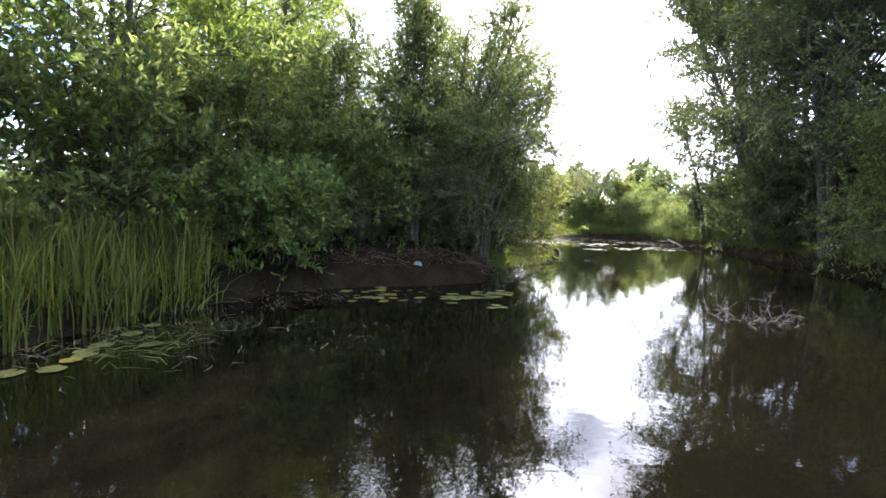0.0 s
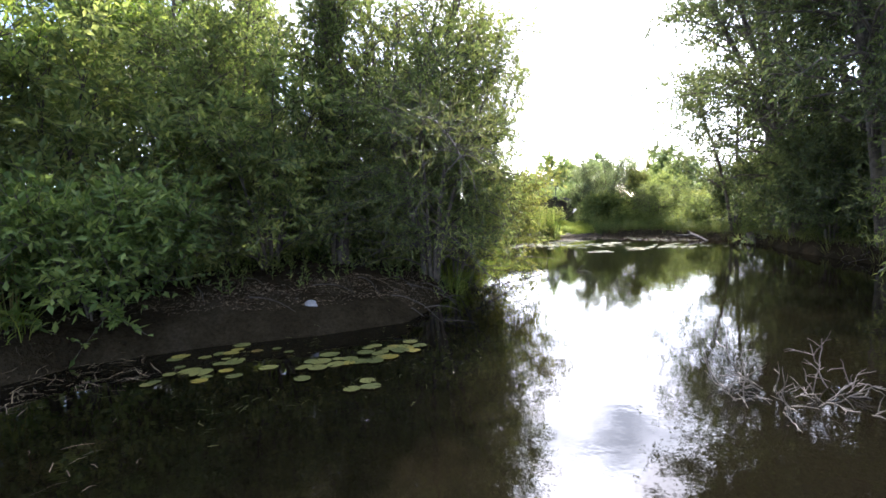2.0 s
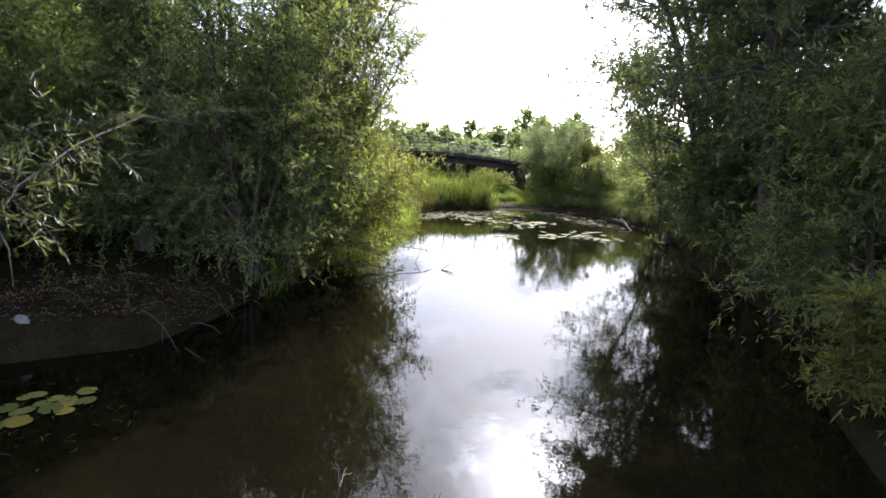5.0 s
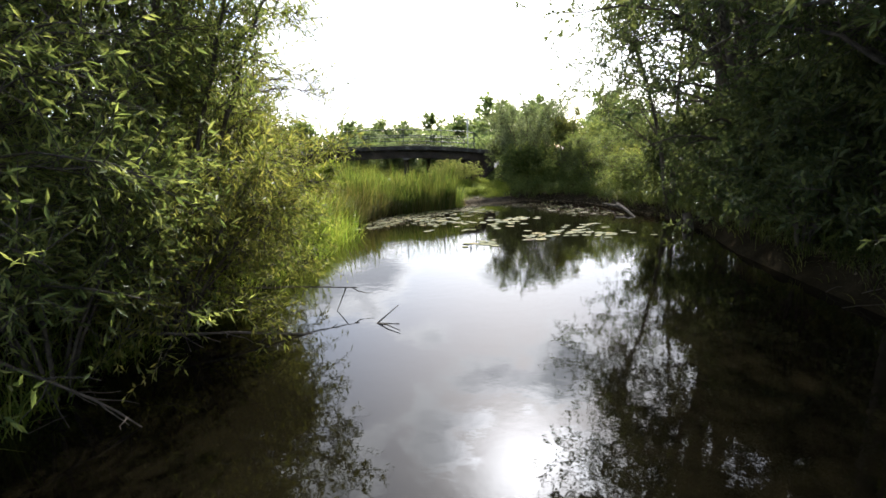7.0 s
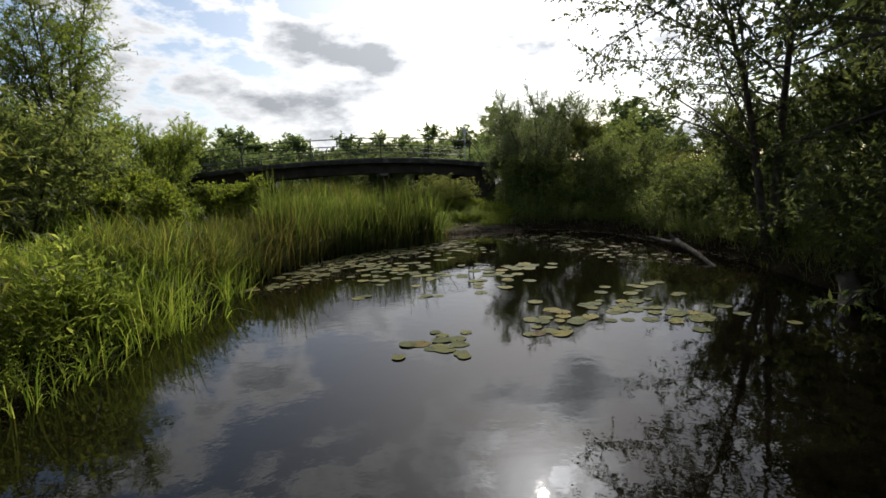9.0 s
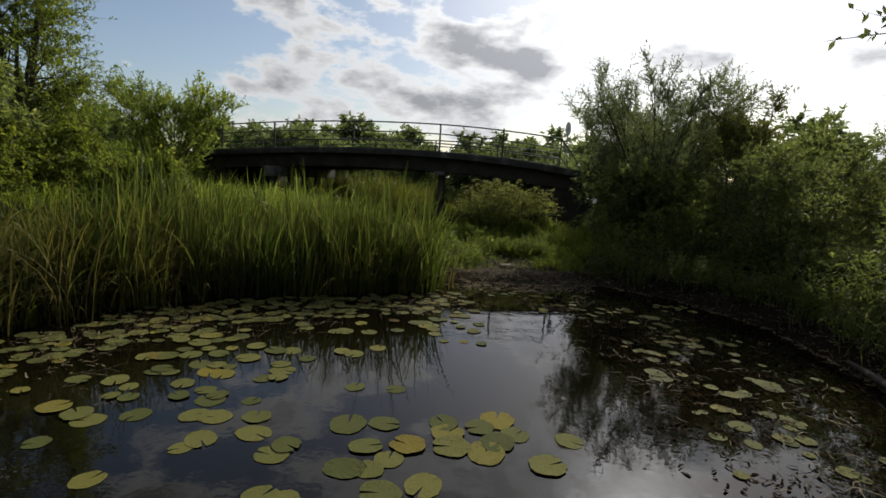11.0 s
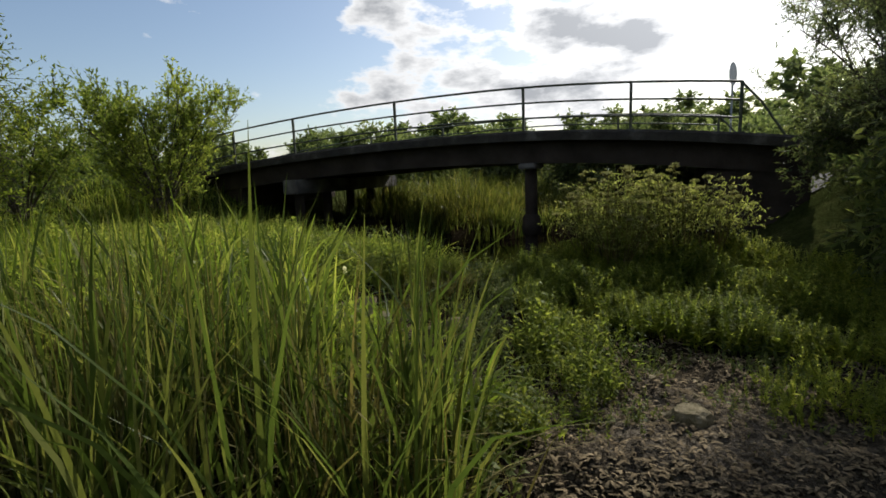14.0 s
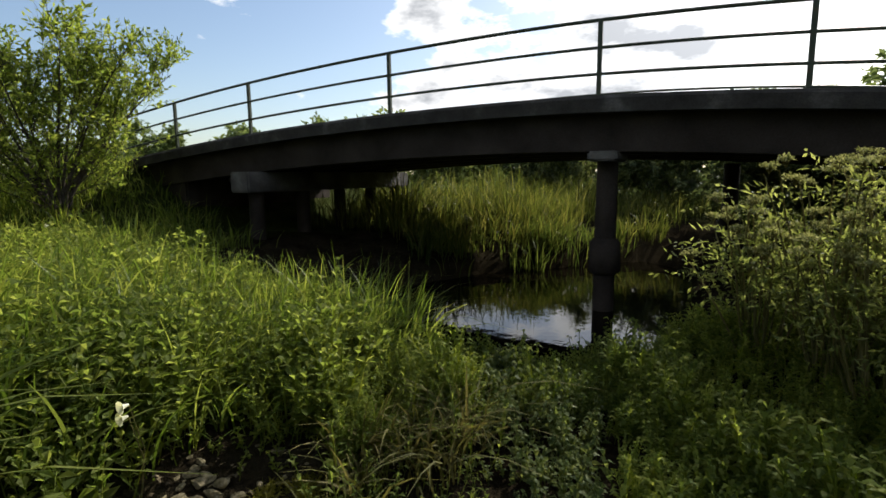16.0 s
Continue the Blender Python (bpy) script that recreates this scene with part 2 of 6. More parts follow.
GROUND = ground_mat()
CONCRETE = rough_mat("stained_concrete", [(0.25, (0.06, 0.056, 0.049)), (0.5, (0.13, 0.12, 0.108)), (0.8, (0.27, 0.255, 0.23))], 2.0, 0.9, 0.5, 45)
KERB = rough_mat("worn_kerb_concrete", [(0.25, (0.028, 0.025, 0.021)), (0.55, (0.062, 0.056, 0.048)), (0.8, (0.17, 0.158, 0.14))], 2.6, 0.95, 0.7, 45)
# dark concrete copy: shade of the bridge's backlit side is in the colour
DARKCON = rough_mat("shade_toned_dark_concrete", [(0.3, (0.024, 0.0185, 0.0145)), (0.7, (0.064, 0.050, 0.040))], 1.6, 0.9, 0.5, 40)
RAIL = rough_mat("painted_rail_steel", [(0.3, (0.055, 0.065, 0.045)), (0.62, (0.075, 0.085, 0.055)), (0.78, (0.12, 0.06, 0.03))], 9, 0.55, 0.25, 120)
ASPHALT = rough_mat("old_asphalt", [(0.3, (0.04, 0.04, 0.04)), (0.7, (0.075, 0.073, 0.07))], 2, 0.9, 0.5, 90)
BARK = rough_mat("grey_bark", [(0.3, (0.045, 0.036, 0.028)), (0.7, (0.13, 0.11, 0.085))], 9, 0.9, 0.8, 50)
DRYWOOD = rough_mat("bleached_wood", [(0.3, (0.08, 0.064, 0.048)), (0.7, (0.19, 0.16, 0.125))], 8, 0.85, 0.6, 60)
OLDLOG = rough_mat("old_grey_log", [(0.3, (0.038, 0.032, 0.026)), (0.7, (0.115, 0.10, 0.08))], 7, 0.95, 0.8, 50, spec=0.05)
STONE = rough_mat("rubble_stone", [(0.3, (0.075, 0.068, 0.03)), (0.5, (0.17, 0.145, 0.088)), (0.75, (0.31, 0.268, 0.185))], 3.5, 0.9, 0.6, 40, island=True)
LITTER = rough_mat("dead_reed_litter", [(0.3, (0.06, 0.045, 0.024)), (0.7, (0.17, 0.135, 0.07))], 5, 0.8, 0.3, 40, island=True)
DEADLEAF = rough_mat("brown_dead_leaf", [(0.3, (0.105, 0.082, 0.053)), (0.7, (0.26, 0.21, 0.14))], 5, 1.0, 0.3, 40, island=True, spec=0.02)
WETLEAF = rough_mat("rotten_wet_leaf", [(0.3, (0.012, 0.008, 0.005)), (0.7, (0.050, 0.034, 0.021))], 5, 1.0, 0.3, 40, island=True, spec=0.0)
# white plastic, greyed in colour for the shade it lies in
PLASTIC = rough_mat("white_plastic_scrap", [(0.3, (0.13, 0.13, 0.13)), (0.7, (0.24, 0.235, 0.23))], 6, 0.45, 0.3, 40)
SIGNBACK = rough_mat("dull_sign_metal", [(0.3, (0.22, 0.23, 0.24)), (0.7, (0.34, 0.35, 0.36))], 6, 0.45, 0.2, 60, metal=0.6)
WILLOW = leaf_mat("willow_leaf", (0.066, 0.095, 0.044), (0.125, 0.160, 0.066), (0.205, 0.230, 0.105), 0.52)
WILLOW_Y = leaf_mat("yellowing_willow_leaf", (0.06, 0.078, 0.030), (0.115, 0.132, 0.044), (0.19, 0.188, 0.072), 0.52)
# brighter willow leaf for one tree, sunlight worked into its colour
WILLOW_SUN = leaf_mat("sun_toned_yellow_willow_leaf", (0.075, 0.105, 0.022), (0.125, 0.165, 0.034), (0.20, 0.24, 0.06), 0.6)
SPRAY = leaf_mat("dull_willow_leaf", (0.055, 0.068, 0.034), (0.095, 0.108, 0.052), (0.15, 0.158, 0.08), 0.2)
GREYWILLOW = leaf_mat("grey_willow_leaf", (0.08, 0.108, 0.062), (0.14, 0.178, 0.105), (0.24, 0.28, 0.175), 0.42, 0.32, spec=0.5)
BUSHLEAF = leaf_mat("cool_green_leaf", (0.058, 0.092, 0.030), (0.10, 0.148, 0.048), (0.17, 0.215, 0.08), 0.42, 0.45, spec=0.15)
ASH = leaf_mat("maple_leaf_green", (0.075, 0.120, 0.032), (0.135, 0.190, 0.048), (0.225, 0.265, 0.075), 0.42)
YOUNGMAPLE = leaf_mat("young_maple_leaf", (0.09, 0.132, 0.036), (0.155, 0.205, 0.054), (0.245, 0.285, 0.088), 0.68)
BINDLEAF = leaf_mat("climbing_weed_leaf", (0.065, 0.095, 0.018), (0.12, 0.155, 0.03), (0.19, 0.215, 0.05), 0.5, 0.5)
ALDER = leaf_mat("alder_leaf", (0.042, 0.061, 0.034), (0.075, 0.096, 0.050), (0.125, 0.145, 0.074), 0.40)
FARLEAF = leaf_mat("far_tree_leaf", (0.072, 0.104, 0.057), (0.12, 0.160, 0.084), (0.18, 0.22, 0.122), 0.5, patch=0.1)
REED = leaf_mat("reed_blade", (0.032, 0.052, 0.014), (0.062, 0.092, 0.025), (0.125, 0.140, 0.050), 0.45, 0.4, 0.9)
SEDGE = leaf_mat("yellowing_sedge_blade", (0.040, 0.056, 0.014), (0.082, 0.102, 0.028), (0.165, 0.160, 0.06), 0.42, 0.4, 0.9)
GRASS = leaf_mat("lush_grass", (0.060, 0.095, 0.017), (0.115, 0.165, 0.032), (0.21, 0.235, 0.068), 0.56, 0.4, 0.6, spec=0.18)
# darker copy of the grass, with the bank's shade put into its colour
DULLGRASS = leaf_mat("shade_toned_dull_grass", (0.045, 0.060, 0.021), (0.080, 0.098, 0.034), (0.14, 0.142, 0.064), 0.42, 0.5, 0.7)
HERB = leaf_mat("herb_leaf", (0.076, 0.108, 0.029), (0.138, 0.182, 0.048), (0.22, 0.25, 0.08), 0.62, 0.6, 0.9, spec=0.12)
# duller copy of the herb leaf; shade is mixed into the tone
HERB2 = leaf_mat("shade_toned_weed_leaf", (0.056, 0.080, 0.032), (0.100, 0.132, 0.052), (0.165, 0.19, 0.08), 0.48, 0.6, 0.7, spec=0.12)
MOSS = leaf_mat("yellow_moss", (0.085, 0.088, 0.018), (0.15, 0.15, 0.03), (0.23, 0.22, 0.055), 0.5, 0.8, 2.5)
UMBELLEAF = leaf_mat("pale_umbel_leaf", (0.10, 0.125, 0.045), (0.165, 0.195, 0.075), (0.25, 0.275, 0.13), 0.6, 0.6)
FROND = leaf_mat("ferny_weed_leaf", (0.086, 0.120, 0.032), (0.155, 0.200, 0.052), (0.25, 0.28, 0.088), 0.68, 0.65, 0.9, spec=0.08)
UMBEL = leaf_mat("umbel_seed", (0.13, 0.145, 0.07), (0.21, 0.22, 0.12), (0.34, 0.345, 0.23), 0.3, 0.7)
STALK = leaf_mat("pale_stalk", (0.085, 0.085, 0.03), (0.13, 0.12, 0.05), (0.21, 0.18, 0.085), 0.25, 0.6)
PETAL = leaf_mat("white_petal", (0.6, 0.6, 0.58), (0.7, 0.7, 0.68), (0.8, 0.8, 0.78), 0.3, 0.6)


def pad_mat():
    m, nt, out = nodes_of("lily_pad_skin")
    info = nt.nodes.new("ShaderNodeObjectInfo")
    geo = nt.nodes.new("ShaderNodeNewGeometry")
    add = nt.nodes.new("ShaderNodeMath"); add.operation = "ADD"
    link(nt, info.outputs["Random"], add.inputs[0]); link(nt, geo.outputs["Random Per Island"], add.inputs[1])
    fr = nt.nodes.new("ShaderNodeMath"); fr.operation = "FRACT"
    link(nt, add.outputs[0], fr.inputs[0])
    r = ramp_of(nt, fr.outputs[0], [(0.0, (0.070, 0.080, 0.026)), (0.45, (0.110, 0.115, 0.036)), (0.85, (0.145, 0.140, 0.042)), (0.97, (0.19, 0.155, 0.030)), (1.0, (0.09, 0.06, 0.022))])
    n = noise_tex(nt, 14, 5)
    spots = ramp_of(nt, n.outputs["Fac"], [(0.32, (0.45, 0.38, 0.25)), (0.46, (1, 1, 1)), (0.8, (1.15, 1.15, 1.1))])
    col = mixed(nt, "MULTIPLY", 1.0, r.outputs[0], spots.outputs[0])
    fine = noise_tex(nt, 48, 4, 0.65)
    speck = ramp_of(nt, fine.outputs["Fac"], [(0.35, (0.55, 0.52, 0.42)), (0.55, (1.0, 1.0, 1.0)), (0.75, (1.3, 1.28, 1.2))])
    col = mixed(nt, "MULTIPLY", 1.0, col, speck.outputs[0])
    p = nt.nodes.new("ShaderNodeBsdfPrincipled")
    p.inputs["Roughness"].default_value = 0.75
    p.inputs["Specular IOR Level"].default_value = 0.05
    link(nt, col, p.inputs["Base Color"])
    b = nt.nodes.new("ShaderNodeBump"); b.inputs["Strength"].default_value = 0.4; b.inputs["Distance"].default_value = 0.01
    link(nt, n.outputs["Fac"], b.inputs["Height"]); link(nt, b.outputs[0], p.inputs["Normal"])
    link(nt, p.outputs[0], out.inputs[0])
    return m


PAD = pad_mat()

# ---------------------------------------------------------------- mesh helpers
rng = np.random.default_rng(7)


def mesh_np(name, verts, quads=None, tris=None, smooth=True):
    """A mesh from arrays of corners, four-sided and three-sided faces."""
    verts = np.asarray(verts, np.float32).reshape(-1, 3)
    q = np.zeros((0, 4), np.int32) if quads is None else np.asarray(quads, np.int32).reshape(-1, 4)
    t = np.zeros((0, 3), np.int32) if tris is None else np.asarray(tris, np.int32).reshape(-1, 3)
    me = bpy.data.meshes.new(name)
    me.vertices.add(len(verts))
    me.vertices.foreach_set("co", verts.ravel())
    me.loops.add(q.size + t.size)
    me.loops.foreach_set("vertex_index", np.concatenate([q.ravel(), t.ravel()]))
    me.polygons.add(len(q) + len(t))
    me.polygons.foreach_set("loop_start", np.concatenate([np.arange(len(q)) * 4, q.size + np.arange(len(t)) * 3]).astype(np.int32))
    me.polygons.foreach_set("use_smooth", np.full(len(q) + len(t), smooth))
    me.update(calc_edges=True)
    me.validate()
    return me


def put(name, me, material, parent=None, label="", category="", group="", kind=""):
    if material and not me.materials:
        me.materials.append(material)
    ob = new(name, me)
    if parent is not None:
        ob.parent = parent
    return tagged(ob, label, category, group, kind)


def part(name, bm, material, parent=None, label=""):
    me = bpy.data.meshes.new(name)
    bm.to_mesh(me)
    bm.free()
    return put(name, me, material, parent, label)


def thing(name, at, label, category, group="", kind=""):
    ob = new(name)
    ob.location = at
    ob.empty_display_size = 0.2
    return tagged(ob, label, category, group, kind)


def unit(v):
    return v / np.maximum(np.linalg.norm(v, axis=-1, keepdims=True), 1e-9)


def leaves_mesh(name, p, d, length, width, fold=0.18, sag=0.0, seed=0):
    """Folded lozenge leaves: base, two sides, tip."""
    r = np.random.default_rng(seed)
    n = len(p)
    d = unit(d)
    side = unit(np.cross(d, unit(r.normal(size=(n, 3)) + np.array([0, 0, 1.2]))))
    up = np.cross(side, d)
    L = (length * r.uniform(0.65, 1.25, (n, 1)))
    W = (width * r.uniform(0.75, 1.2, (n, 1)))
    tip = p + d * L + np.array([0, 0, -1.0]) * sag * L
    mid = p + d * L * 0.42 + up * W * fold
    v = np.stack([p, mid - side * W / 2, tip, mid + side * W / 2], 1)
    return mesh_np(name, v, np.arange(4 * n).reshape(-1, 4), smooth=False)


def tubes(polylines, sides=6):
    """Corners and faces of tapered tubes along polylines of (points, radii)."""
    vs, qs, base = [], [], 0
    for pts, rad in polylines:
        pts = np.asarray(pts, float)
        tan = unit(np.gradient(pts, axis=0))
        ref = np.array([0.31, 0.17, 0.94]) if abs(tan[0, 2]) < 0.8 else np.array([0.95, 0.2, 0.1])
        a = unit(np.cross(tan, ref))
        b = np.cross(tan, a)
        ang = np.arange(sides) * 2 * np.pi / sides
        ring = pts[:, None] + (a[:, None] * np.cos(ang)[None, :, None] + b[:, None] * np.sin(ang)[None, :, None]) * np.asarray(rad)[:, None, None]
        vs.append(ring.reshape(-1, 3))
        m = len(pts)
        i, j = np.meshgrid(np.arange(m - 1), np.arange(sides), indexing="ij")
        k = (j + 1) % sides
        qs.append(np.stack([i * sides + j, i * sides + k, (i + 1) * sides + k, (i + 1) * sides + j], -1).reshape(-1, 4) + base)
        base += m * sides
    return np.concatenate(vs), np.concatenate(qs)


def blades_mesh(name, base, lean, height, width, bend, seed=0, segs=5):
    """Grass-like blades: strips that bow over towards lean."""
    r = np.random.default_rng(seed)
    n = len(base)
    s = np.linspace(0, 1, segs + 1)
    ld = unit(lean)
    face = r.uniform(0, 2 * np.pi, n)
    side = np.stack([np.cos(face), np.sin(face), np.zeros(n)], 1)
    h, b, w = height.reshape(-1, 1, 1), bend.reshape(-1, 1, 1), width.reshape(-1, 1, 1)
    sv = s[None, :, None]
    out = ld[:, None, :] * (b * sv**2.2) * h
    up = np.array([0, 0, 1.0]) * (h * (sv - 0.42 * np.minimum(b, 1.4) * sv**3))
    mid = base[:, None] + out + up
    wid = w * (1 - sv**3.0 * 0.95) * (0.6 + 0.4 * np.minimum(1, sv * 4))
    v = np.stack([mid - side[:, None] * wid / 2, mid + side[:, None] * wid / 2], 2).reshape(n, -1, 3)
    i = np.arange(segs) * 2
    f = np.stack([i, i + 1, i + 3, i + 2], -1)[None] + (np.arange(n) * (segs + 1) * 2)[:, None, None]
    return mesh_np(name, v, f, smooth=True)


def scatter(name, templates, pos, yaw, scale, tilt, seed=0):
    """One mesh of many turned and scaled copies of small template meshes (verts, quads)."""
    r = np.random.default_rng(seed)
    pick = r.integers(0, len(templates), len(pos))
    vs, qs, base = [], [], 0
    for k, (tv, tq) in enumerate(templates):
        s = np.where(pick == k)[0]
        if not len(s):
            continue
        c, sn = np.cos(yaw[s])[:, None], np.sin(yaw[s])[:, None]
        x, y, z = tv[None, :, 0], tv[None, :, 1], tv[None, :, 2]
        v = np.stack([c * x - sn * y, sn * x + c * y, z + 0 * c], -1) * scale[s][:, None, None]
        v[..., 0] += v[..., 2] * tilt[s, 0:1]
        v[..., 1] += v[..., 2] * tilt[s, 1:2]
        v += pos[s][:, None]
        vs.append(v.reshape(-1, 3))
        qs.append((tq[None] + (np.arange(len(s)) * len(tv))[:, None, None]).reshape(-1, 4) + base)
        base += v.shape[0] * v.shape[1]
    return mesh_np(name, np.concatenate(vs), np.concatenate(qs), smooth=False)


# ---------------------------------------------------------------- ground and water
POND = np.array([(-8, -40), (-7, -15), (-5.6, -7), (-5.1, -4), (-4.7, -2.2), (-4.15, -0.6), (-3.4, 0.85), (-2.3, 1.5), (-1.1, 1.85), (0.05, 2.5), (0.45, 3.8), (0.64, 5.2),
                 (0.78, 6.8), (1.1, 8.8), (1.7, 11), (2.2, 13.5), (2.4, 16), (2.5, 18.5), (3.0, 20.6), (4.1, 22.1), (5.4, 23.2), (6.8, 24.0), (7.2, 25.0), (8.7, 25.4),
                 (10.0, 26.0), (11.3, 25.3), (12.4, 23.6), (12.7, 20.8), (12.9, 18), (12.4, 14.5), (11.1, 11), (10.5, 8.3), (10.0, 6), (9.0, 3.2), (8.0, 1.6), (7.4, 0.2),
                 (7.0, -1.2), (6.8, -4), (7, -9), (8, -18), (9, -40)], float)
POOL = np.array([(1.2, 31.9), (2.4, 31.2), (4.0, 30.9), (4.8, 30.95), (5.2, 31.6), (5.7, 33.5), (5.8, 36), (5.6, 38), (4.6, 39), (3.2, 37.4), (1.8, 35.8), (1.0, 34.0)], float)


def outside(poly, x, y):
    """Signed distance to a closed line: negative inside."""
    a, b = poly, np.roll(poly, -1, 0)
    best = np.full(x.shape, 1e9)
    inside = np.zeros(x.shape, bool)
    for (ax, ay), (bx, by) in zip(a, b):
        dx, dy = bx - ax, by - ay
        t = np.clip(((x - ax) * dx + (y - ay) * dy) / (dx * dx + dy * dy), 0, 1)
        best = np.minimum(best, np.hypot(x - ax - t * dx, y - ay - t * dy))
        inside ^= ((ay > y) != (by > y)) & (x < (bx - ax) * (y - ay) / (by - ay + 1e-12) + ax)
    return np.where(inside, -best, best)


def lumps(x, y, s, k):
    return np.sin(x * s + 1.7 * k) * np.cos(y * s * 1.13 + k) + 0.5 * np.sin(x * s * 2.3 + y * s * 1.9 + k * 3.1)


def smooth01(v):
    v = np.clip(v, 0, 1)
    return v * v * (3 - 2 * v)


def deck_z(x):
    """Top of the bridge deck: a slight hump."""
    u = np.asarray(x, float) - 3.4
    return 3.06 - np.where(u < 0, 0.0063, 0.0105) * u ** 2


def ground_z(x, y):
    x, y = np.asarray(x, float), np.asarray(y, float)
    d = np.minimum(outside(POND, x, y), outside(POOL, x, y))
    bank = 0.22 * smooth01(d / 0.35) + 0.85 * (1 - np.exp(-np.maximum(d, 0) / 3.5))
    flat = np.exp(-(((x - 7.2) / 3.4) ** 2 + ((y - 28.0) / 3.2) ** 2) ** 2)
    bank = bank * (1 - flat) + flat * (0.06 + 0.1 * smooth01(d / 2.0))
    z = np.where(d < 0, np.maximum(-0.9, d * 0.55), bank)
    z = z - np.where(d > 0, 0.32, 0) * np.exp(-((x - 3.8) / 1.15) ** 2 - ((y - 27.7) / 1.0) ** 2)    # hollow with the rubble
    z = z + np.where(d > 0, 1, 0) * ((0.05 * lumps(x, y, 0.9, 1) + 0.02 * lumps(x, y, 2.6, 2)) * smooth01(d / 1.0) + (0.03 * lumps(x, y, 5.3, 3) + 0.022 * lumps(x + 0.4 * y, y, 9.1, 5) + 0.012 * lumps(x - 0.3 * y, y + 0.5 * x, 14.3, 7)) * smooth01(d / 0.3))
    # road embankments at both ends of the bridge
    along = np.maximum(smooth01((x - 9.2) / 3.2), smooth01((-3.4 - x) / 4.0))
    across = smooth01(1 - (np.maximum(np.abs(y - 36.5) - 2.6, 0)) / 4.5)
    top = np.where(x > 0, 2.72 - 0.04 * np.maximum(x - 10, 0), 2.6 - 0.04 * np.maximum(-6 - x, 0))
    top = np.maximum(top, 1.5)
    z = np.where(d > 0, np.maximum(z, z * (1 - along * across) + top * along * across), z)
    far = smooth01((np.hypot(x - 3, y - 15) - 60) / 200)
    return z + far * (1.0 + 1.5 * lumps(x, y, 0.012, 4)) * np.where(d > 0, 1, 0)


def axis_steps(lo, hi, step, reach):
    inner = np.arange(lo, hi + 1e-6, step)
    grow = np.cumsum(step * 1.35 ** np.arange(1, 60))
    grow = grow[grow < reach]
    return np.concatenate([lo - grow[::-1], inner, hi + grow])


def build_ground():
    gx, gy = axis_steps(-7, 15, 0.12, 3000), axis_steps(-5, 36, 0.12, 3000)
    X, Y = np.meshgrid(gx, gy, indexing="ij")
    Z = ground_z(X, Y)
    v = np.stack([X, Y, Z], -1).reshape(-1, 3)
    i, j = np.meshgrid(np.arange(len(gx) - 1), np.arange(len(gy) - 1), indexing="ij")
    m = len(gy)
    q = np.stack([i * m + j, (i + 1) * m + j, (i + 1) * m + j + 1, i * m + j + 1], -1)
    me = mesh_np("ground", v, q)
    far = smooth01((np.minimum(outside(POND, X, Y), outside(POOL, X, Y)) - 2.2) / 2.5)
    me.attributes.new("turf", "FLOAT", "POINT").data.foreach_set("value", far.ravel().astype(np.float32))
    silt = np.exp(-(((X - 7.9) / 1.3) ** 2 + ((Y - 26.1) / 0.9) ** 2)) 
    me.attributes.new("silt", "FLOAT", "POINT").data.foreach_set("value", np.clip(silt * 1.4, 0, 1).ravel().astype(np.float32))
    put("ground", me, GROUND, None, "dark damp earth and turf banks round the pond", "ground", kind="structure")
    wv = [(-60, -60, 0), (60, -60, 0), (60, 60, 0), (-60, 60, 0)]
    put("water", mesh_np("water", wv, [(0, 1, 2, 3)]), WATER, None, "still dark brown pond water mirroring trees and sky", "water", kind="structure")


build_ground()


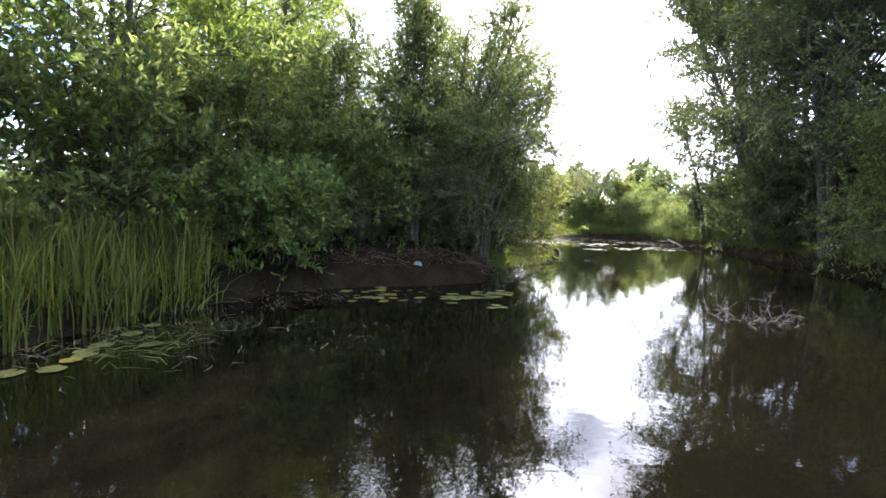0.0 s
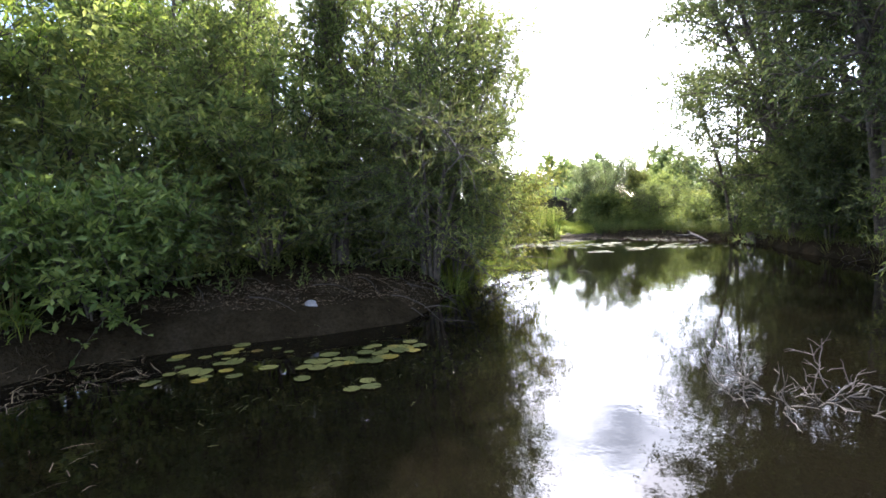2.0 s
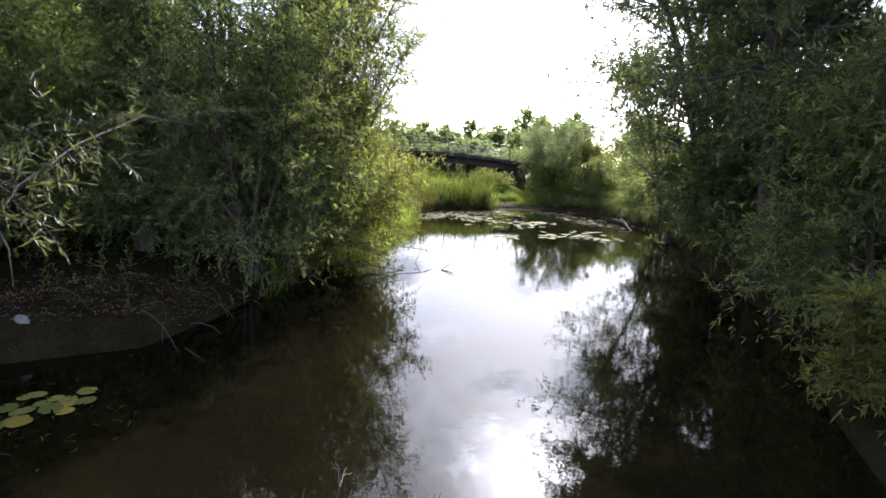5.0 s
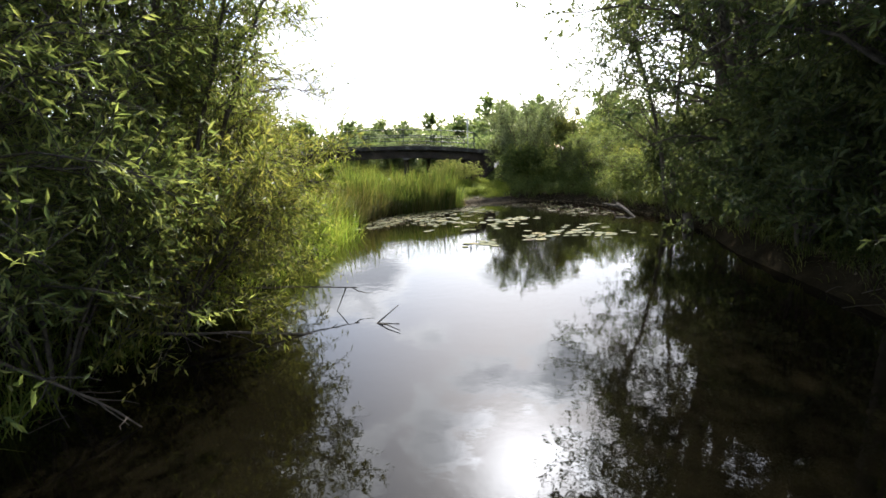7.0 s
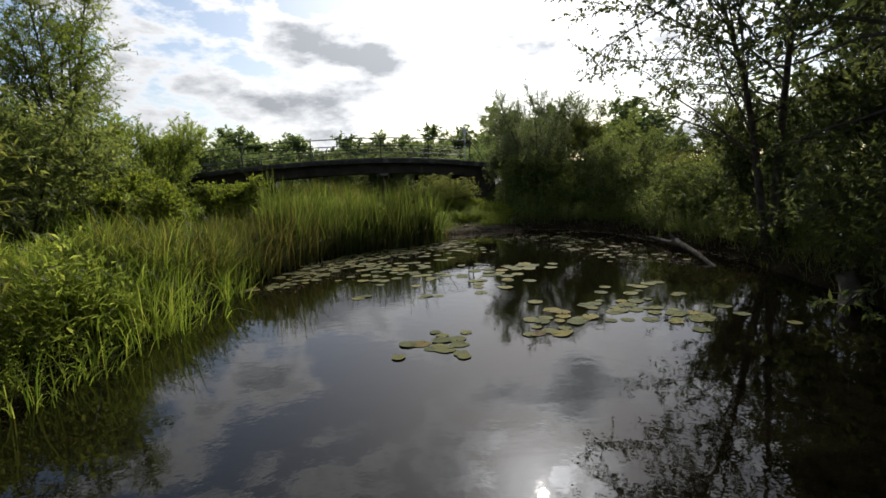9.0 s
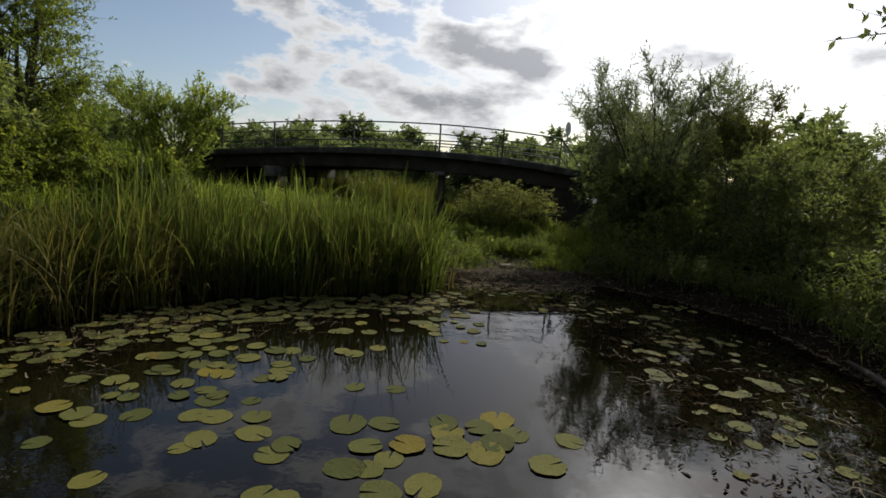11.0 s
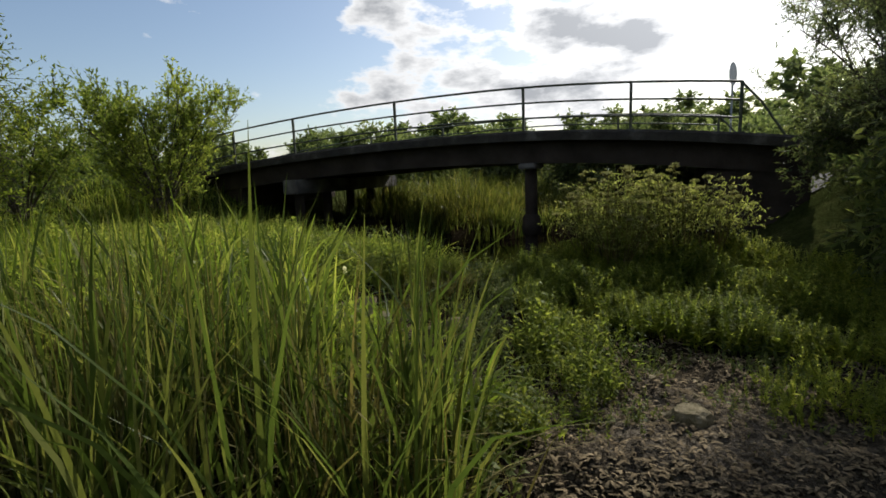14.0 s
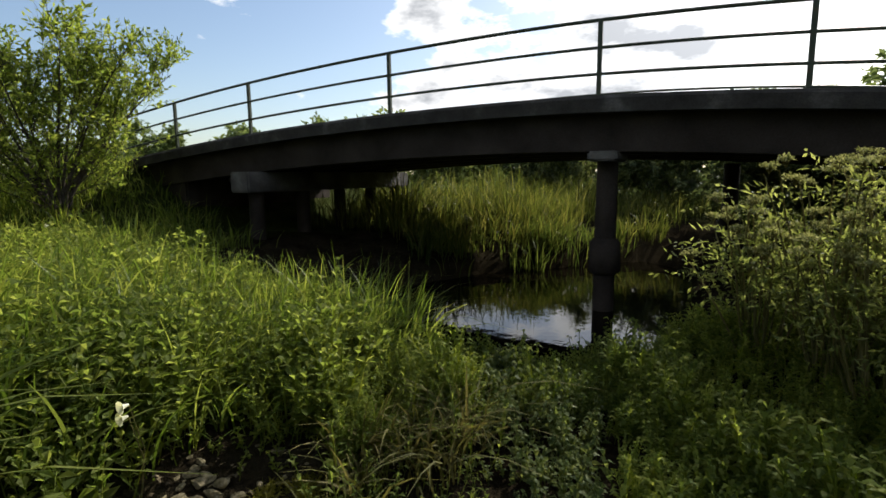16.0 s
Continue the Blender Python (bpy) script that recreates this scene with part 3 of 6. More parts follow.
# ---------------------------------------------------------------- trees
def grow(seed, height, spread, stems, low, n_branch, n_twig, twig, droop, lean=(0, 0), open_=0.25, top=0.6, tip=0.22):
    """Stems, branches and twigs of one tree standing at the origin."""
    r = np.random.default_rng(seed)
    stem_lines, branch_lines, starts, dirs = [], [], [], []
    for k in range(stems):
        a = 2 * np.pi * (k + r.uniform(-0.3, 0.3)) / stems
        h = height * (1.0 if k == 0 else r.uniform(0.7, 1.0))
        o = spread * open_ * (0 if stems == 1 else r.uniform(0.5, 1.3))
        t = np.linspace(0, 1, 9)[:, None]
        end = np.array([np.cos(a) * o + lean[0], np.sin(a) * o + lean[1], 0])
        wob = np.cumsum(r.normal(0, height * 0.008, (9, 3)) * np.array([1, 1, 0]), 0)
        pts = end * t**1.3 + np.array([0, 0, 1.0]) * h * t + wob * t + np.array([np.cos(a), np.sin(a), 0]) * 0.1 * (stems > 1)
        pts[0, 2] = -0.35
        r0 = height * (0.017 if stems == 1 else 0.011)
        stem_lines.append((pts, r0 * (1 - 0.85 * t[:, 0])))
        for b in range(n_branch):
            f = low + (1 - low) * ((b + r.uniform()) / n_branch) ** 0.85
            f = min(f, 0.98)
            p0 = np.array([np.interp(f, t[:, 0], pts[:, c]) for c in range(3)])
            q = (f - low) / (1 - low)
            prof = np.sin(np.pi * (0.16 + 0.80 * q) ** top) ** 0.7
            bl = spread * max(prof, tip) * r.uniform(0.6, 1.12)
            az = a + r.normal(0, 1.3) if stems > 1 else r.uniform(0, 2 * np.pi)
            el = radians(r.uniform(8, 50) + 25 * q)
            dv = np.array([np.cos(az) * np.cos(el), np.sin(az) * np.cos(el), np.sin(el)])
            s = np.linspace(0, 1, 6)[:, None]
            bw = np.cumsum(r.normal(0, bl * 0.03, (6, 3)), 0)
            bp = p0 + dv * bl * s + np.array([0, 0, -droop]) * bl * s**2.2 + bw * s
            branch_lines.append((bp, r0 * 0.42 * (1 - 0.6 * f) * (1 - 0.85 * s[:, 0])))
            u = r.uniform(0.12, 1.0, n_twig) ** 0.75
            q0 = np.stack([np.interp(u, s[:, 0], bp[:, c]) for c in range(3)], 1)
            td = unit(dv * 0.7 + r.normal(0, 0.62, (n_twig, 3)) + np.array([0, 0, 0.12 - 0.75 * droop]))
            starts.append(q0)
            dirs.append(td)
        u = r.uniform(0.55, 1.0, n_twig)
        starts.append(np.stack([np.interp(u, t[:, 0], pts[:, c]) for c in range(3)], 1))
        dirs.append(unit(r.normal(0, 0.5, (n_twig, 3)) + np.array([0, 0, 0.7])))
    starts, dirs = np.concatenate(starts), np.concatenate(dirs)
    tl = twig * r.uniform(0.5, 1.3, len(starts))
    return stem_lines, branch_lines, starts, dirs, tl


def tree(name, at, height, spread, mat, label, category="tree", seed=1, stems=1, low=0.25, n_branch=26, n_twig=30, twig=0.7, droop=0.25, n_leaf=14,
         leaf=(0.11, 0.03), lean=(0, 0), open_=0.25, top=0.6, group="", thin=0.0, tip=0.22, lowest=0.12):
    """A tree or bush: trunk, branches and a crown of single leaves on twigs."""
    z = float(ground_z(at[0], at[1])) if len(at) == 2 else at[2]
    root = thing(name, (at[0], at[1], z), label, category, group)
    st, br, s, d, tl = grow(seed, height, spread, stems, low, n_branch, n_twig, twig, droop, lean, open_, top, tip)
    ok = s[:, 2] + z > lowest
    s, d, tl = s[ok], d[ok], tl[ok]
    r = np.random.default_rng(seed + 50)
    # the crown opens towards its top and outside
    ok = r.uniform(size=len(s)) > thin * np.clip(s[:, 2] / height, 0, 1) ** 0.9
    s, d, tl = s[ok], d[ok], tl[ok]
    v, q = tubes(st, 7)
    put("trunk", mesh_np("trunk", v, q), BARK, root)
    v, q = tubes(br, 3)
    # twigs: flat slivers
    a = unit(np.cross(d, r.normal(size=d.shape)))
    w = 0.005 + 0.002 * height / 8
    end = s + d * tl[:, None] + np.array([0, 0, -1.0]) * (droop * 0.25 * tl)[:, None]
    tv = np.stack([s - w * a, s + w * a, end + 0.35 * w * a, end - 0.35 * w * a], 1).reshape(-1, 3)
    tq = np.arange(len(tv)).reshape(-1, 4)
    put("branchwork", mesh_np("branchwork", np.concatenate([v, tv]), np.concatenate([q, tq + len(v)])), BARK, root)
    u = r.uniform(0.08, 1.05, (len(s), n_leaf))
    base = s[:, None] + (end - s)[:, None] * u[..., None]
    ld = d[:, None] * 0.75 + r.normal(0, 0.6, base.shape) + np.array([0, 0, -0.35 * droop - 0.08])
    base, ld = base.reshape(-1, 3), ld.reshape(-1, 3)
    ok = base[:, 2] + z > 0.05 + 0.7 * (lowest - 0.12)
    put("crown", leaves_mesh("crown", base[ok], ld[ok], leaf[0], leaf[1], seed=seed + 9), mat, root)
    return root


WC = "willow tree"


def willow(at, h, s, mat, label, seed, **k):
    k = dict(stems=9, low=0.08, n_branch=20, n_twig=19, twig=0.7, droop=0.3, n_leaf=11, leaf=(0.14, 0.031), open_=0.55) | k
    return tree("willow_tree", at, h, s, mat, label, WC, seed, **k)


def shrub(at, h, s, mat, label, seed, **k):
    k = dict(stems=8, low=0.05, n_branch=12, n_twig=12, twig=0.5, droop=0.25, n_leaf=10, leaf=(0.15, 0.055), open_=0.65) | k
    return tree("willow_shrub", at, h, s, mat, label, "shrub", seed, **k)


def broadleaf(name, at, h, s, mat, label, seed, **k):
    k = dict(stems=3, low=0.05, n_branch=30, n_twig=17, twig=0.8, droop=0.3, n_leaf=11, leaf=(0.19, 0.075), open_=0.35) | k
    return tree(name, at, h, s, mat, label, "tree", seed, **k)


# left bank
willow((-0.6, 7.3), 7.5, 3.0, WILLOW, "tall many-stemmed willow with feathery grey-green crown", 11, stems=11, n_twig=19, thin=0.12, n_leaf=13, leaf=(0.12, 0.029), top=0.68, tip=0.6, lean=(0.7, 0.2))
bank_willow = willow((0.3, 5.4), 4.4, 2.2, WILLOW, "low spreading willow bush leaning over the muddy bank", 12, stems=8, n_branch=20, droop=0.45, twig=0.6, leaf=(0.11, 0.026), thin=0.25, lowest=0.88)
willow((0.4, 9.6), 7.2, 2.4, WILLOW_Y, "yellow-green willow bush with drooping twigs over the water", 13, droop=0.4, thin=0.45, lean=(0.7, 0.0), leaf=(0.12, 0.026), n_leaf=13, top=0.7, tip=0.45)
willow((0.9, 8.7), 4.9, 1.3, WILLOW, "slanting willow stems reaching out over the open water", 18, stems=6, low=0.35, n_branch=12, n_twig=17, n_leaf=11, droop=0.3, twig=0.45, lean=(0.9, 0.0), open_=0.5, leaf=(0.11, 0.024), thin=0.1)
willow((-1.45, 5.3), 7.0, 0.75, WILLOW, "slender grey-green willow beside the tall willow", 20, stems=5, n_branch=18, n_twig=17, thin=0.12, n_leaf=12, leaf=(0.12, 0.029), top=0.68, tip=0.5)
willow((0.3, 12.7), 3.4, 1.5, WILLOW_Y, "small yellow-green willow bush at the water's edge", 14, stems=7, n_branch=16, n_twig=22, droop=0.45)
willow((-5.8, 10.4), 8.4, 2.0, WILLOW, "grey-green willow in the thicket behind the bank", 15, n_twig=20, leaf=(0.15, 0.04))
willow((1.05, 8.1), 2.4, 1.8, WILLOW_Y, "low willow skirt trailing its twigs into the water", 16, lean=(0.9, 0.1), stems=9, n_branch=12, n_twig=15, droop=0.55, twig=0.5, open_=0.8, leaf=(0.12, 0.024))
willow((1.0, 10.5), 2.4, 1.4, WILLOW_Y, "low willow skirt hanging over the bank", 17, stems=8, n_branch=12, n_twig=14, droop=0.5, twig=0.55, open_=0.8, leaf=(0.12, 0.024))
willow((0.75, 6.2), 2.2, 1.2, WILLOW, "low shaded willow skirt above the mud", 19, lowest=1.1, stems=8, low=0.4, n_branch=10, n_twig=12, droop=0.3, twig=0.5, open_=0.7, leaf=(0.12, 0.026))
broadleaf("maple_tree", (-8.4, -2.4), 9.0, 3.6, ASH, "leafy bright green maple tree behind the reeds", 21, leaf=(0.125, 0.048), n_leaf=17, n_twig=18)
broadleaf("maple_tree", (-6.8, 2.2), 8.0, 3.2, ASH, "leafy green maple tree on the grassy bank", 22, leaf=(0.125, 0.048), n_leaf=18, n_twig=18)
broadleaf("maple_tree", (-11.5, 2.8), 11.0, 4.2, ASH, "tall leafy green maple in the thicket", 23, leaf=(0.24, 0.11), n_twig=12)
broadleaf("maple_tree", (-5.4, 6.2), 7.4, 2.7, ASH, "sunlit yellow-green maple behind the willow", 24, leaf=(0.13, 0.05), n_leaf=14)
broadleaf("maple_tree", (-9.4, 9.4), 6.5, 3.2, ASH, "leafy green maple behind the thicket", 25, leaf=(0.24, 0.11), n_twig=12)
broadleaf("maple_tree", (-12.5, -5.0), 9.5, 3.8, ASH, "leafy green maple beyond the reeds", 26, leaf=(0.24, 0.11), n_twig=11)
broadleaf("maple_tree", (-7.6, 17.0), 10.5, 2.2, ASH, "leafy green maple on the meadow behind the willows", 27, leaf=(0.24, 0.11), n_twig=11)
shrub((-3.75, 1.7), 1.4, 0.95, BUSHLEAF, "low shrub with cool green leaves at the mud", 31, leaf=(0.13, 0.055), n_twig=11, n_leaf=9, open_=0.9, droop=0.1)
shrub((-4.9, 2.4), 3.6, 1.6, WILLOW, "grey-green willow shrub in the thicket's shade", 32)
shrub((-6.0, 0.6), 3.2, 1.7, WILLOW, "dark shaded shrub behind the reeds", 33)
shrub((-10.6, -0.8), 4.6, 2.6, ALDER, "dark tall shrub in the thicket behind the maples", 38, leaf=(0.2, 0.09))
shrub((-7.6, -4.2), 3.0, 1.9, ALDER, "dark shaded shrub at the reeds' back", 34)
shrub((-2.6, 4.6), 3.2, 1.8, WILLOW, "dark willow shrub under the tall willow", 35)
willow((-3.6, 5.2), 5.0, 2.0, WILLOW, "olive-green willow between the tall willow and the maples", 36, stems=7, n_branch=18, n_twig=16, open_=0.5, leaf=(0.13, 0.032))
for k, (x, y, h, w) in enumerate(((-0.9, 6.4, 1.5, 1.2), (-2.4, 6.9, 1.9, 1.4), (-0.2, 8.2, 1.6, 1.2), (-3.9, 3.9, 1.7, 1.2), (-1.6, 9.4, 2.0, 1.5), (0.1, 11.2, 1.6, 1.2))):
    shrub((x, y), h, w, WILLOW, "dark shaded undergrowth beneath the willows", 130 + k, n_branch=12, n_twig=12, leaf=(0.12, 0.05), group="willow undergrowth")
# right bank
willow((10.9, 7.2), 14.0, 4.2, ALDER, "big dark willow with a thick trunk on the bank", 41, stems=5, low=0.18, n_branch=54, n_twig=26, twig=0.9, droop=0.35, n_leaf=14, leaf=(0.15, 0.05), lean=(-1.5, -0.8), open_=0.35, tip=0.6, top=0.7)
willow((10.3, 3.9), 5.2, 2.0, WILLOW, "grey-green willow hanging over the bank's grass", 42, stems=8, n_branch=16, droop=0.6)
shrub((8.2, 1.15), 1.1, 0.62, WILLOW_Y, "small yellow-green willow shrub at the water's edge", 67, droop=0.5, twig=0.35, leaf=(0.10, 0.026))
shrub((8.3, -2.6), 2.6, 1.8, WILLOW, "willow shrub on the bank", 66)
willow((9.6, -3.4), 7.0, 3.0, WILLOW, "leafy willow on the bank", 49, stems=6, droop=0.5, leaf=(0.15, 0.04))
broadleaf("alder_tree", (12.4, 12.4), 13.0, 3.9, ALDER, "dark alder tree on the steep bank", 43, leaf=(0.12, 0.06), n_branch=48, lean=(-1.8, 0.9), low=0.14, n_twig=24, tip=0.6, top=0.7, lowest=3.3)
broadleaf("alder_tree", (13.6, 15.4), 16.5, 4.0, ALDER, "tall dense dark alder behind the bank", 146, leaf=(0.24, 0.14), n_branch=26, n_twig=15, n_leaf=12, tip=0.6, top=0.75, low=0.56)
broadleaf("alder_tree", (16.0, 14.4), 17.0, 4.4, ALDER, "tall dense dark alder in the second row of the bank", 147, leaf=(0.24, 0.14), n_branch=26, n_twig=14, n_leaf=12, tip=0.6, top=0.75, low=0.54)
open_alder = broadleaf("alder_tree", (13.5, 18.2), 8.6, 4.5, ALDER, "open-crowned alder with sky between its leaves", 44, stems=2, low=0.26, n_branch=30, n_twig=22, n_leaf=13, droop=0.15, leaf=(0.10, 0.055), lean=(-1.3, -0.2))
broadleaf("alder_tree", (15.8, 10.4), 12.5, 4.2, ALDER, "dark alder tree behind the bank", 45, leaf=(0.22, 0.12), n_twig=12)
broadleaf("alder_tree", (14.6, 5.6), 10.5, 4.0, ALDER, "dark alder tree in the thicket", 55, leaf=(0.22, 0.12), n_twig=12)
broadleaf("alder_tree", (18.0, 20.5), 7.5, 3.4, ALDER, "dark alder behind the shaded bank", 56, leaf=(0.22, 0.12), n_twig=11)
shrub((11.6, 8.0), 3.0, 1.8, ALDER, "dark shrub hanging over the steep bank", 57)
shrub((13.2, 14.2), 3.2, 2.0, ALDER, "dark shrub on the shaded bank", 58)
shrub((14.4, 19.4), 3.0, 2.0, ALDER, "dark shrub in the alder's shade", 59)
for k, (x, y, h, w) in enumerate(((11.5, 9.8, 2.8, 1.6), (12.6, 11.4, 3.2, 1.8), (13.4, 9.2, 4.2, 2.2), (14.8, 12.2, 4.4, 2.4), (13.0, 6.0, 3.8, 2.0), (12.2, 3.4, 3.6, 2.0))):
    shrub((x, y), h, w, ALDER, "dark leafy undergrowth below the bank's trees", 120 + k, n_branch=13, n_twig=13, leaf=(0.15, 0.065), lowest=0.9, group="bank undergrowth")
shrub((14.4, 22.4), 1.2, 1.4, WILLOW, "rounded green shrub on the shaded bank", 46, leaf=(0.09, 0.026), n_twig=16)
shrub((13.6, 26.6), 2.5, 1.7, WILLOW, "green shrub catching the sun on the bank", 47, leaf=(0.09, 0.026), n_twig=16)
shrub((16.4, 26.5), 1.3, 1.9, WILLOW_Y, "yellow-green shrub on the bank's top", 61, leaf=(0.10, 0.03), n_twig=16)
willow((11.6, 30.4), 3.7, 2.5, GREYWILLOW, "round willow bush beside the bridge's end", 48, stems=13, n_branch=18, n_twig=24, twig=0.36, droop=0.0, n_leaf=13, open_=0.8, leaf=(0.075, 0.02), top=0.8)
shrub((11.2, 29.2), 1.7, 1.3, WILLOW, "dark leafy shrub below the willow bush", 62)
shrub((10.9, 32.3), 1.9, 1.1, ALDER, "dark shrub against the end of the bridge", 69, leaf=(0.11, 0.04), n_twig=14)
shrub((14.4, 31.0), 2.6, 1.9, WILLOW, "willow shrub on the road bank", 63)
broadleaf("alder_sapling", (13.3, 28.9), 3.7, 0.95, WILLOW_Y, "slender yellow-green sapling beside the willow bush", 68, stems=4, low=0.1, n_branch=16, n_twig=11, twig=0.4, droop=-0.1, leaf=(0.09, 0.04), open_=0.5, top=0.5)
# by the left end of the bridge
broadleaf("maple_tree", (-5.3, 31.7), 3.15, 1.75, YOUNGMAPLE, "young yellow-green maple beside the bridge's end", 51, stems=15, low=0.02, n_branch=13, n_twig=9, twig=0.42, droop=-0.4, leaf=(0.115, 0.045), open_=0.95, top=0.5, tip=0.1)
willow((-6.2, 26.8), 8.0, 2.5, WILLOW_SUN, "tall yellow-green willow on the meadow's edge", 52, stems=7, n_branch=26, n_twig=17, open_=0.45, leaf=(0.12, 0.040), n_leaf=12, tip=0.4)
shrub((-4.2, 23.5), 2.6, 1.9, WILLOW, "low willow shrub on the meadow", 54)
shrub((-2.6, 19.6), 3.0, 2.0, WILLOW, "low willow shrub behind the reeds", 53)
shrub((-9.6, 30.4), 3.4, 2.2, ASH, "green shrub on the road bank", 64)
for k, (x, y, h, w) in enumerate(((-0.6, 20.6, 1.15, 1.0), (-2.4, 22.4, 1.4, 1.3), (0.5, 23.6, 1.05, 0.9), (-3.6, 25.6, 1.5, 1.3))):
    shrub((x, y), h, w, BINDLEAF, "low mound of climbing yellow-green weeds on the meadow", 110 + k, leaf=(0.085, 0.06), n_twig=11, n_leaf=12, droop=0.35, twig=0.35, group="weed mounds")
# thicket behind the bridge
for k, (x, y, h, s) in enumerate(((-10, 47, 3.6, 2.6), (-5.5, 49, 3.0, 2.6), (-1, 50, 2.8, 2.6), (3.4, 50.5, 2.6, 2.4), (7.4, 49.5, 3.2, 2.6), (11.4, 46, 2.4, 2.6), (9.6, 43.5, 1.8, 1.8), (15.5, 45, 3.8, 2.8))):
    shrub((x, y), h, s, FARLEAF, "bushy green thicket behind the bridge", 70 + k, n_branch=10, n_twig=10, n_leaf=11, leaf=(0.26, 0.12), twig=0.7, group="thicket behind the bridge")

for k, (x, y, h, w) in enumerate(((0.2, 46.5, 2.3, 2.0), (4.4, 45.5, 2.4, 2.0), (7.6, 41.4, 1.9, 1.7), (9.8, 41.8, 1.8, 1.6))):
    shrub((x, y), h, w, ALDER, "dark bush in the shade beyond the bridge", 90 + k, n_branch=10, n_twig=11, n_leaf=11, leaf=(0.2, 0.085), group="thicket behind the bridge")

# far trees beyond the bridge and round the horizon
r_far = np.random.default_rng(99)
far_kinds = []
for k in range(3):
    far_kinds.append(tree("far_tree", (-60 + 40 * k, 92 + 9 * k), 5.5 + 1.0 * k, 3.4, FARLEAF, "distant bushy green tree on the meadow", "tree", 60 + k, stems=4, low=0.03, n_branch=14, n_twig=8, twig=1.0, droop=0.1, n_leaf=8, leaf=(0.5, 0.3), open_=0.6, group="far trees"))
for k in range(64):
    x = -150 + 5.0 * k + r_far.uniform(-2, 2)
    y = r_far.uniform(74, 125)
    s = 0.95 + 0.42 * r_far.uniform()
    m = pose(x, y, float(ground_z(x, y)), 0, 0, r_far.uniform(0, 360))
    c = copy_thing(far_kinds[k % 3], m)
    c.scale = (s * 1.35, s * 1.35, s)
for k in range(18):
    a = radians(100 + 14 * k)
    x, y = 3 + 60 * math.sin(a + radians(-40)), 10 + 60 * math.cos(a + radians(-40))
    if y < 55:
        c = copy_thing(far_kinds[k % 3], pose(x, y, float(ground_z(x, y)), 0, 0, r_far.uniform(0, 360)))
        c.scale = (1.5, 1.5, 1.3)


def bough(parent):
    """A leafy bough of the bank willow that reaches out over the water, with bare forked twigs below."""
    r = np.random.default_rng(171)
    o = np.array(parent.location)
    main = np.array([(0.2, 4.9, 2.2), (0.3, 3.4, 2.75), (0.45, 2.0, 2.75), (0.6, 0.8, 2.45), (0.72, 0.0, 2.15), (0.8, -0.3, 1.95)]) - o
    lines = [(main, np.linspace(0.018, 0.006, 6))]
    for e in ((0.62, -0.45, 1.75), (0.95, -0.5, 1.85), (0.92, -0.35, 1.55)):
        lines.append((np.array([main[-1], (main[-1] + np.array(e) - o) / 2 + [0.03, 0, 0.03], np.array(e) - o]), [0.006, 0.005, 0.003]))
    tips, dirs = [], []
    for k in range(60):
        u = r.uniform(1.0, 5.0)
        i = min(int(u), 4)
        p = main[i] + (main[i + 1] - main[i]) * (u - i)
        d = unit(np.array([r.normal(0, 0.9), -0.35, r.normal(0.05, 0.5)]))
        L = r.uniform(0.25, 0.7)
        q = np.array([p, p + d * L * 0.5 + [0, 0, 0.03], p + d * L])
        lines.append((q, [0.0035, 0.0025, 0.0015]))
        for w in r.uniform(0.3, 1.0, 13):
            tips.append(p + d * L * w)
            dirs.append(d * 0.6 + r.normal(0, 0.55, 3))
    v, q = tubes(lines, 5)
    put("bough", mesh_np("bough", v, q), BARK, parent, "bare-tipped bough over the water")
    put("spray", leaves_mesh("spray", np.array(tips), np.array(dirs), 0.105, 0.016, seed=3), SPRAY, parent, "spray of long narrow leaves", kind="stuff")


bough(bank_willow)


def hanging_bough(parent, main, seed, twigs, mat, leaf):
    """A thin limb with drooping leafy side twigs, part of its tree."""
    r = np.random.default_rng(seed)
    o = np.array(parent.location)
    main = np.array(main, float) - o
    n = len(main)
    lines = [(main, np.linspace(0.022, 0.006, n))]
    tips, dirs = [], []
    for k in range(twigs):
        u = r.uniform(0.25, 1.0) * (n - 1.001)
        i = int(u)
        p = main[i] + (main[i + 1] - main[i]) * (u - i)
        along = unit(main[i + 1] - main[i])
        d = unit(along * 0.8 + r.normal(0, 0.55, 3) + np.array([0, 0, -0.15]))
        L = r.uniform(0.35, 0.95)
        q = np.array([p, p + d * L * 0.5 + [0, 0, 0.02], p + d * L + [0, 0, -0.16 * L]])
        lines.append((q, [0.005, 0.0035, 0.002]))
        for w in r.uniform(0.25, 1.05, 9):
            tips.append(q[0] + (q[2] - q[0]) * w)
            dirs.append(d * 0.4 + r.normal(0, 0.6, 3) + np.array([0, 0, -0.3]))
    v, q = tubes(lines, 5)
    put("bough", mesh_np("bough", v, q), BARK, parent, "thin limb hanging over the water")
    put("spray", leaves_mesh("spray", np.array(tips), np.array(dirs), *leaf, seed=seed), mat, parent, "loose spray of small leaves", kind="stuff")


hanging_bough(open_alder, [(13.1, 18.1, 5.2), (12.0, 17.8, 5.35), (10.9, 17.5, 5.0), (10.0, 17.2, 4.5), (9.4, 17.0, 4.1)], 181, 34, ALDER, (0.085, 0.05))
hanging_bough(open_alder, [(13.0, 18.0, 4.4), (12.2, 17.4, 4.7), (11.4, 17.0, 4.5), (10.7, 16.8, 4.0), (10.2, 16.7, 3.55)], 182, 30, ALDER, (0.085, 0.05))


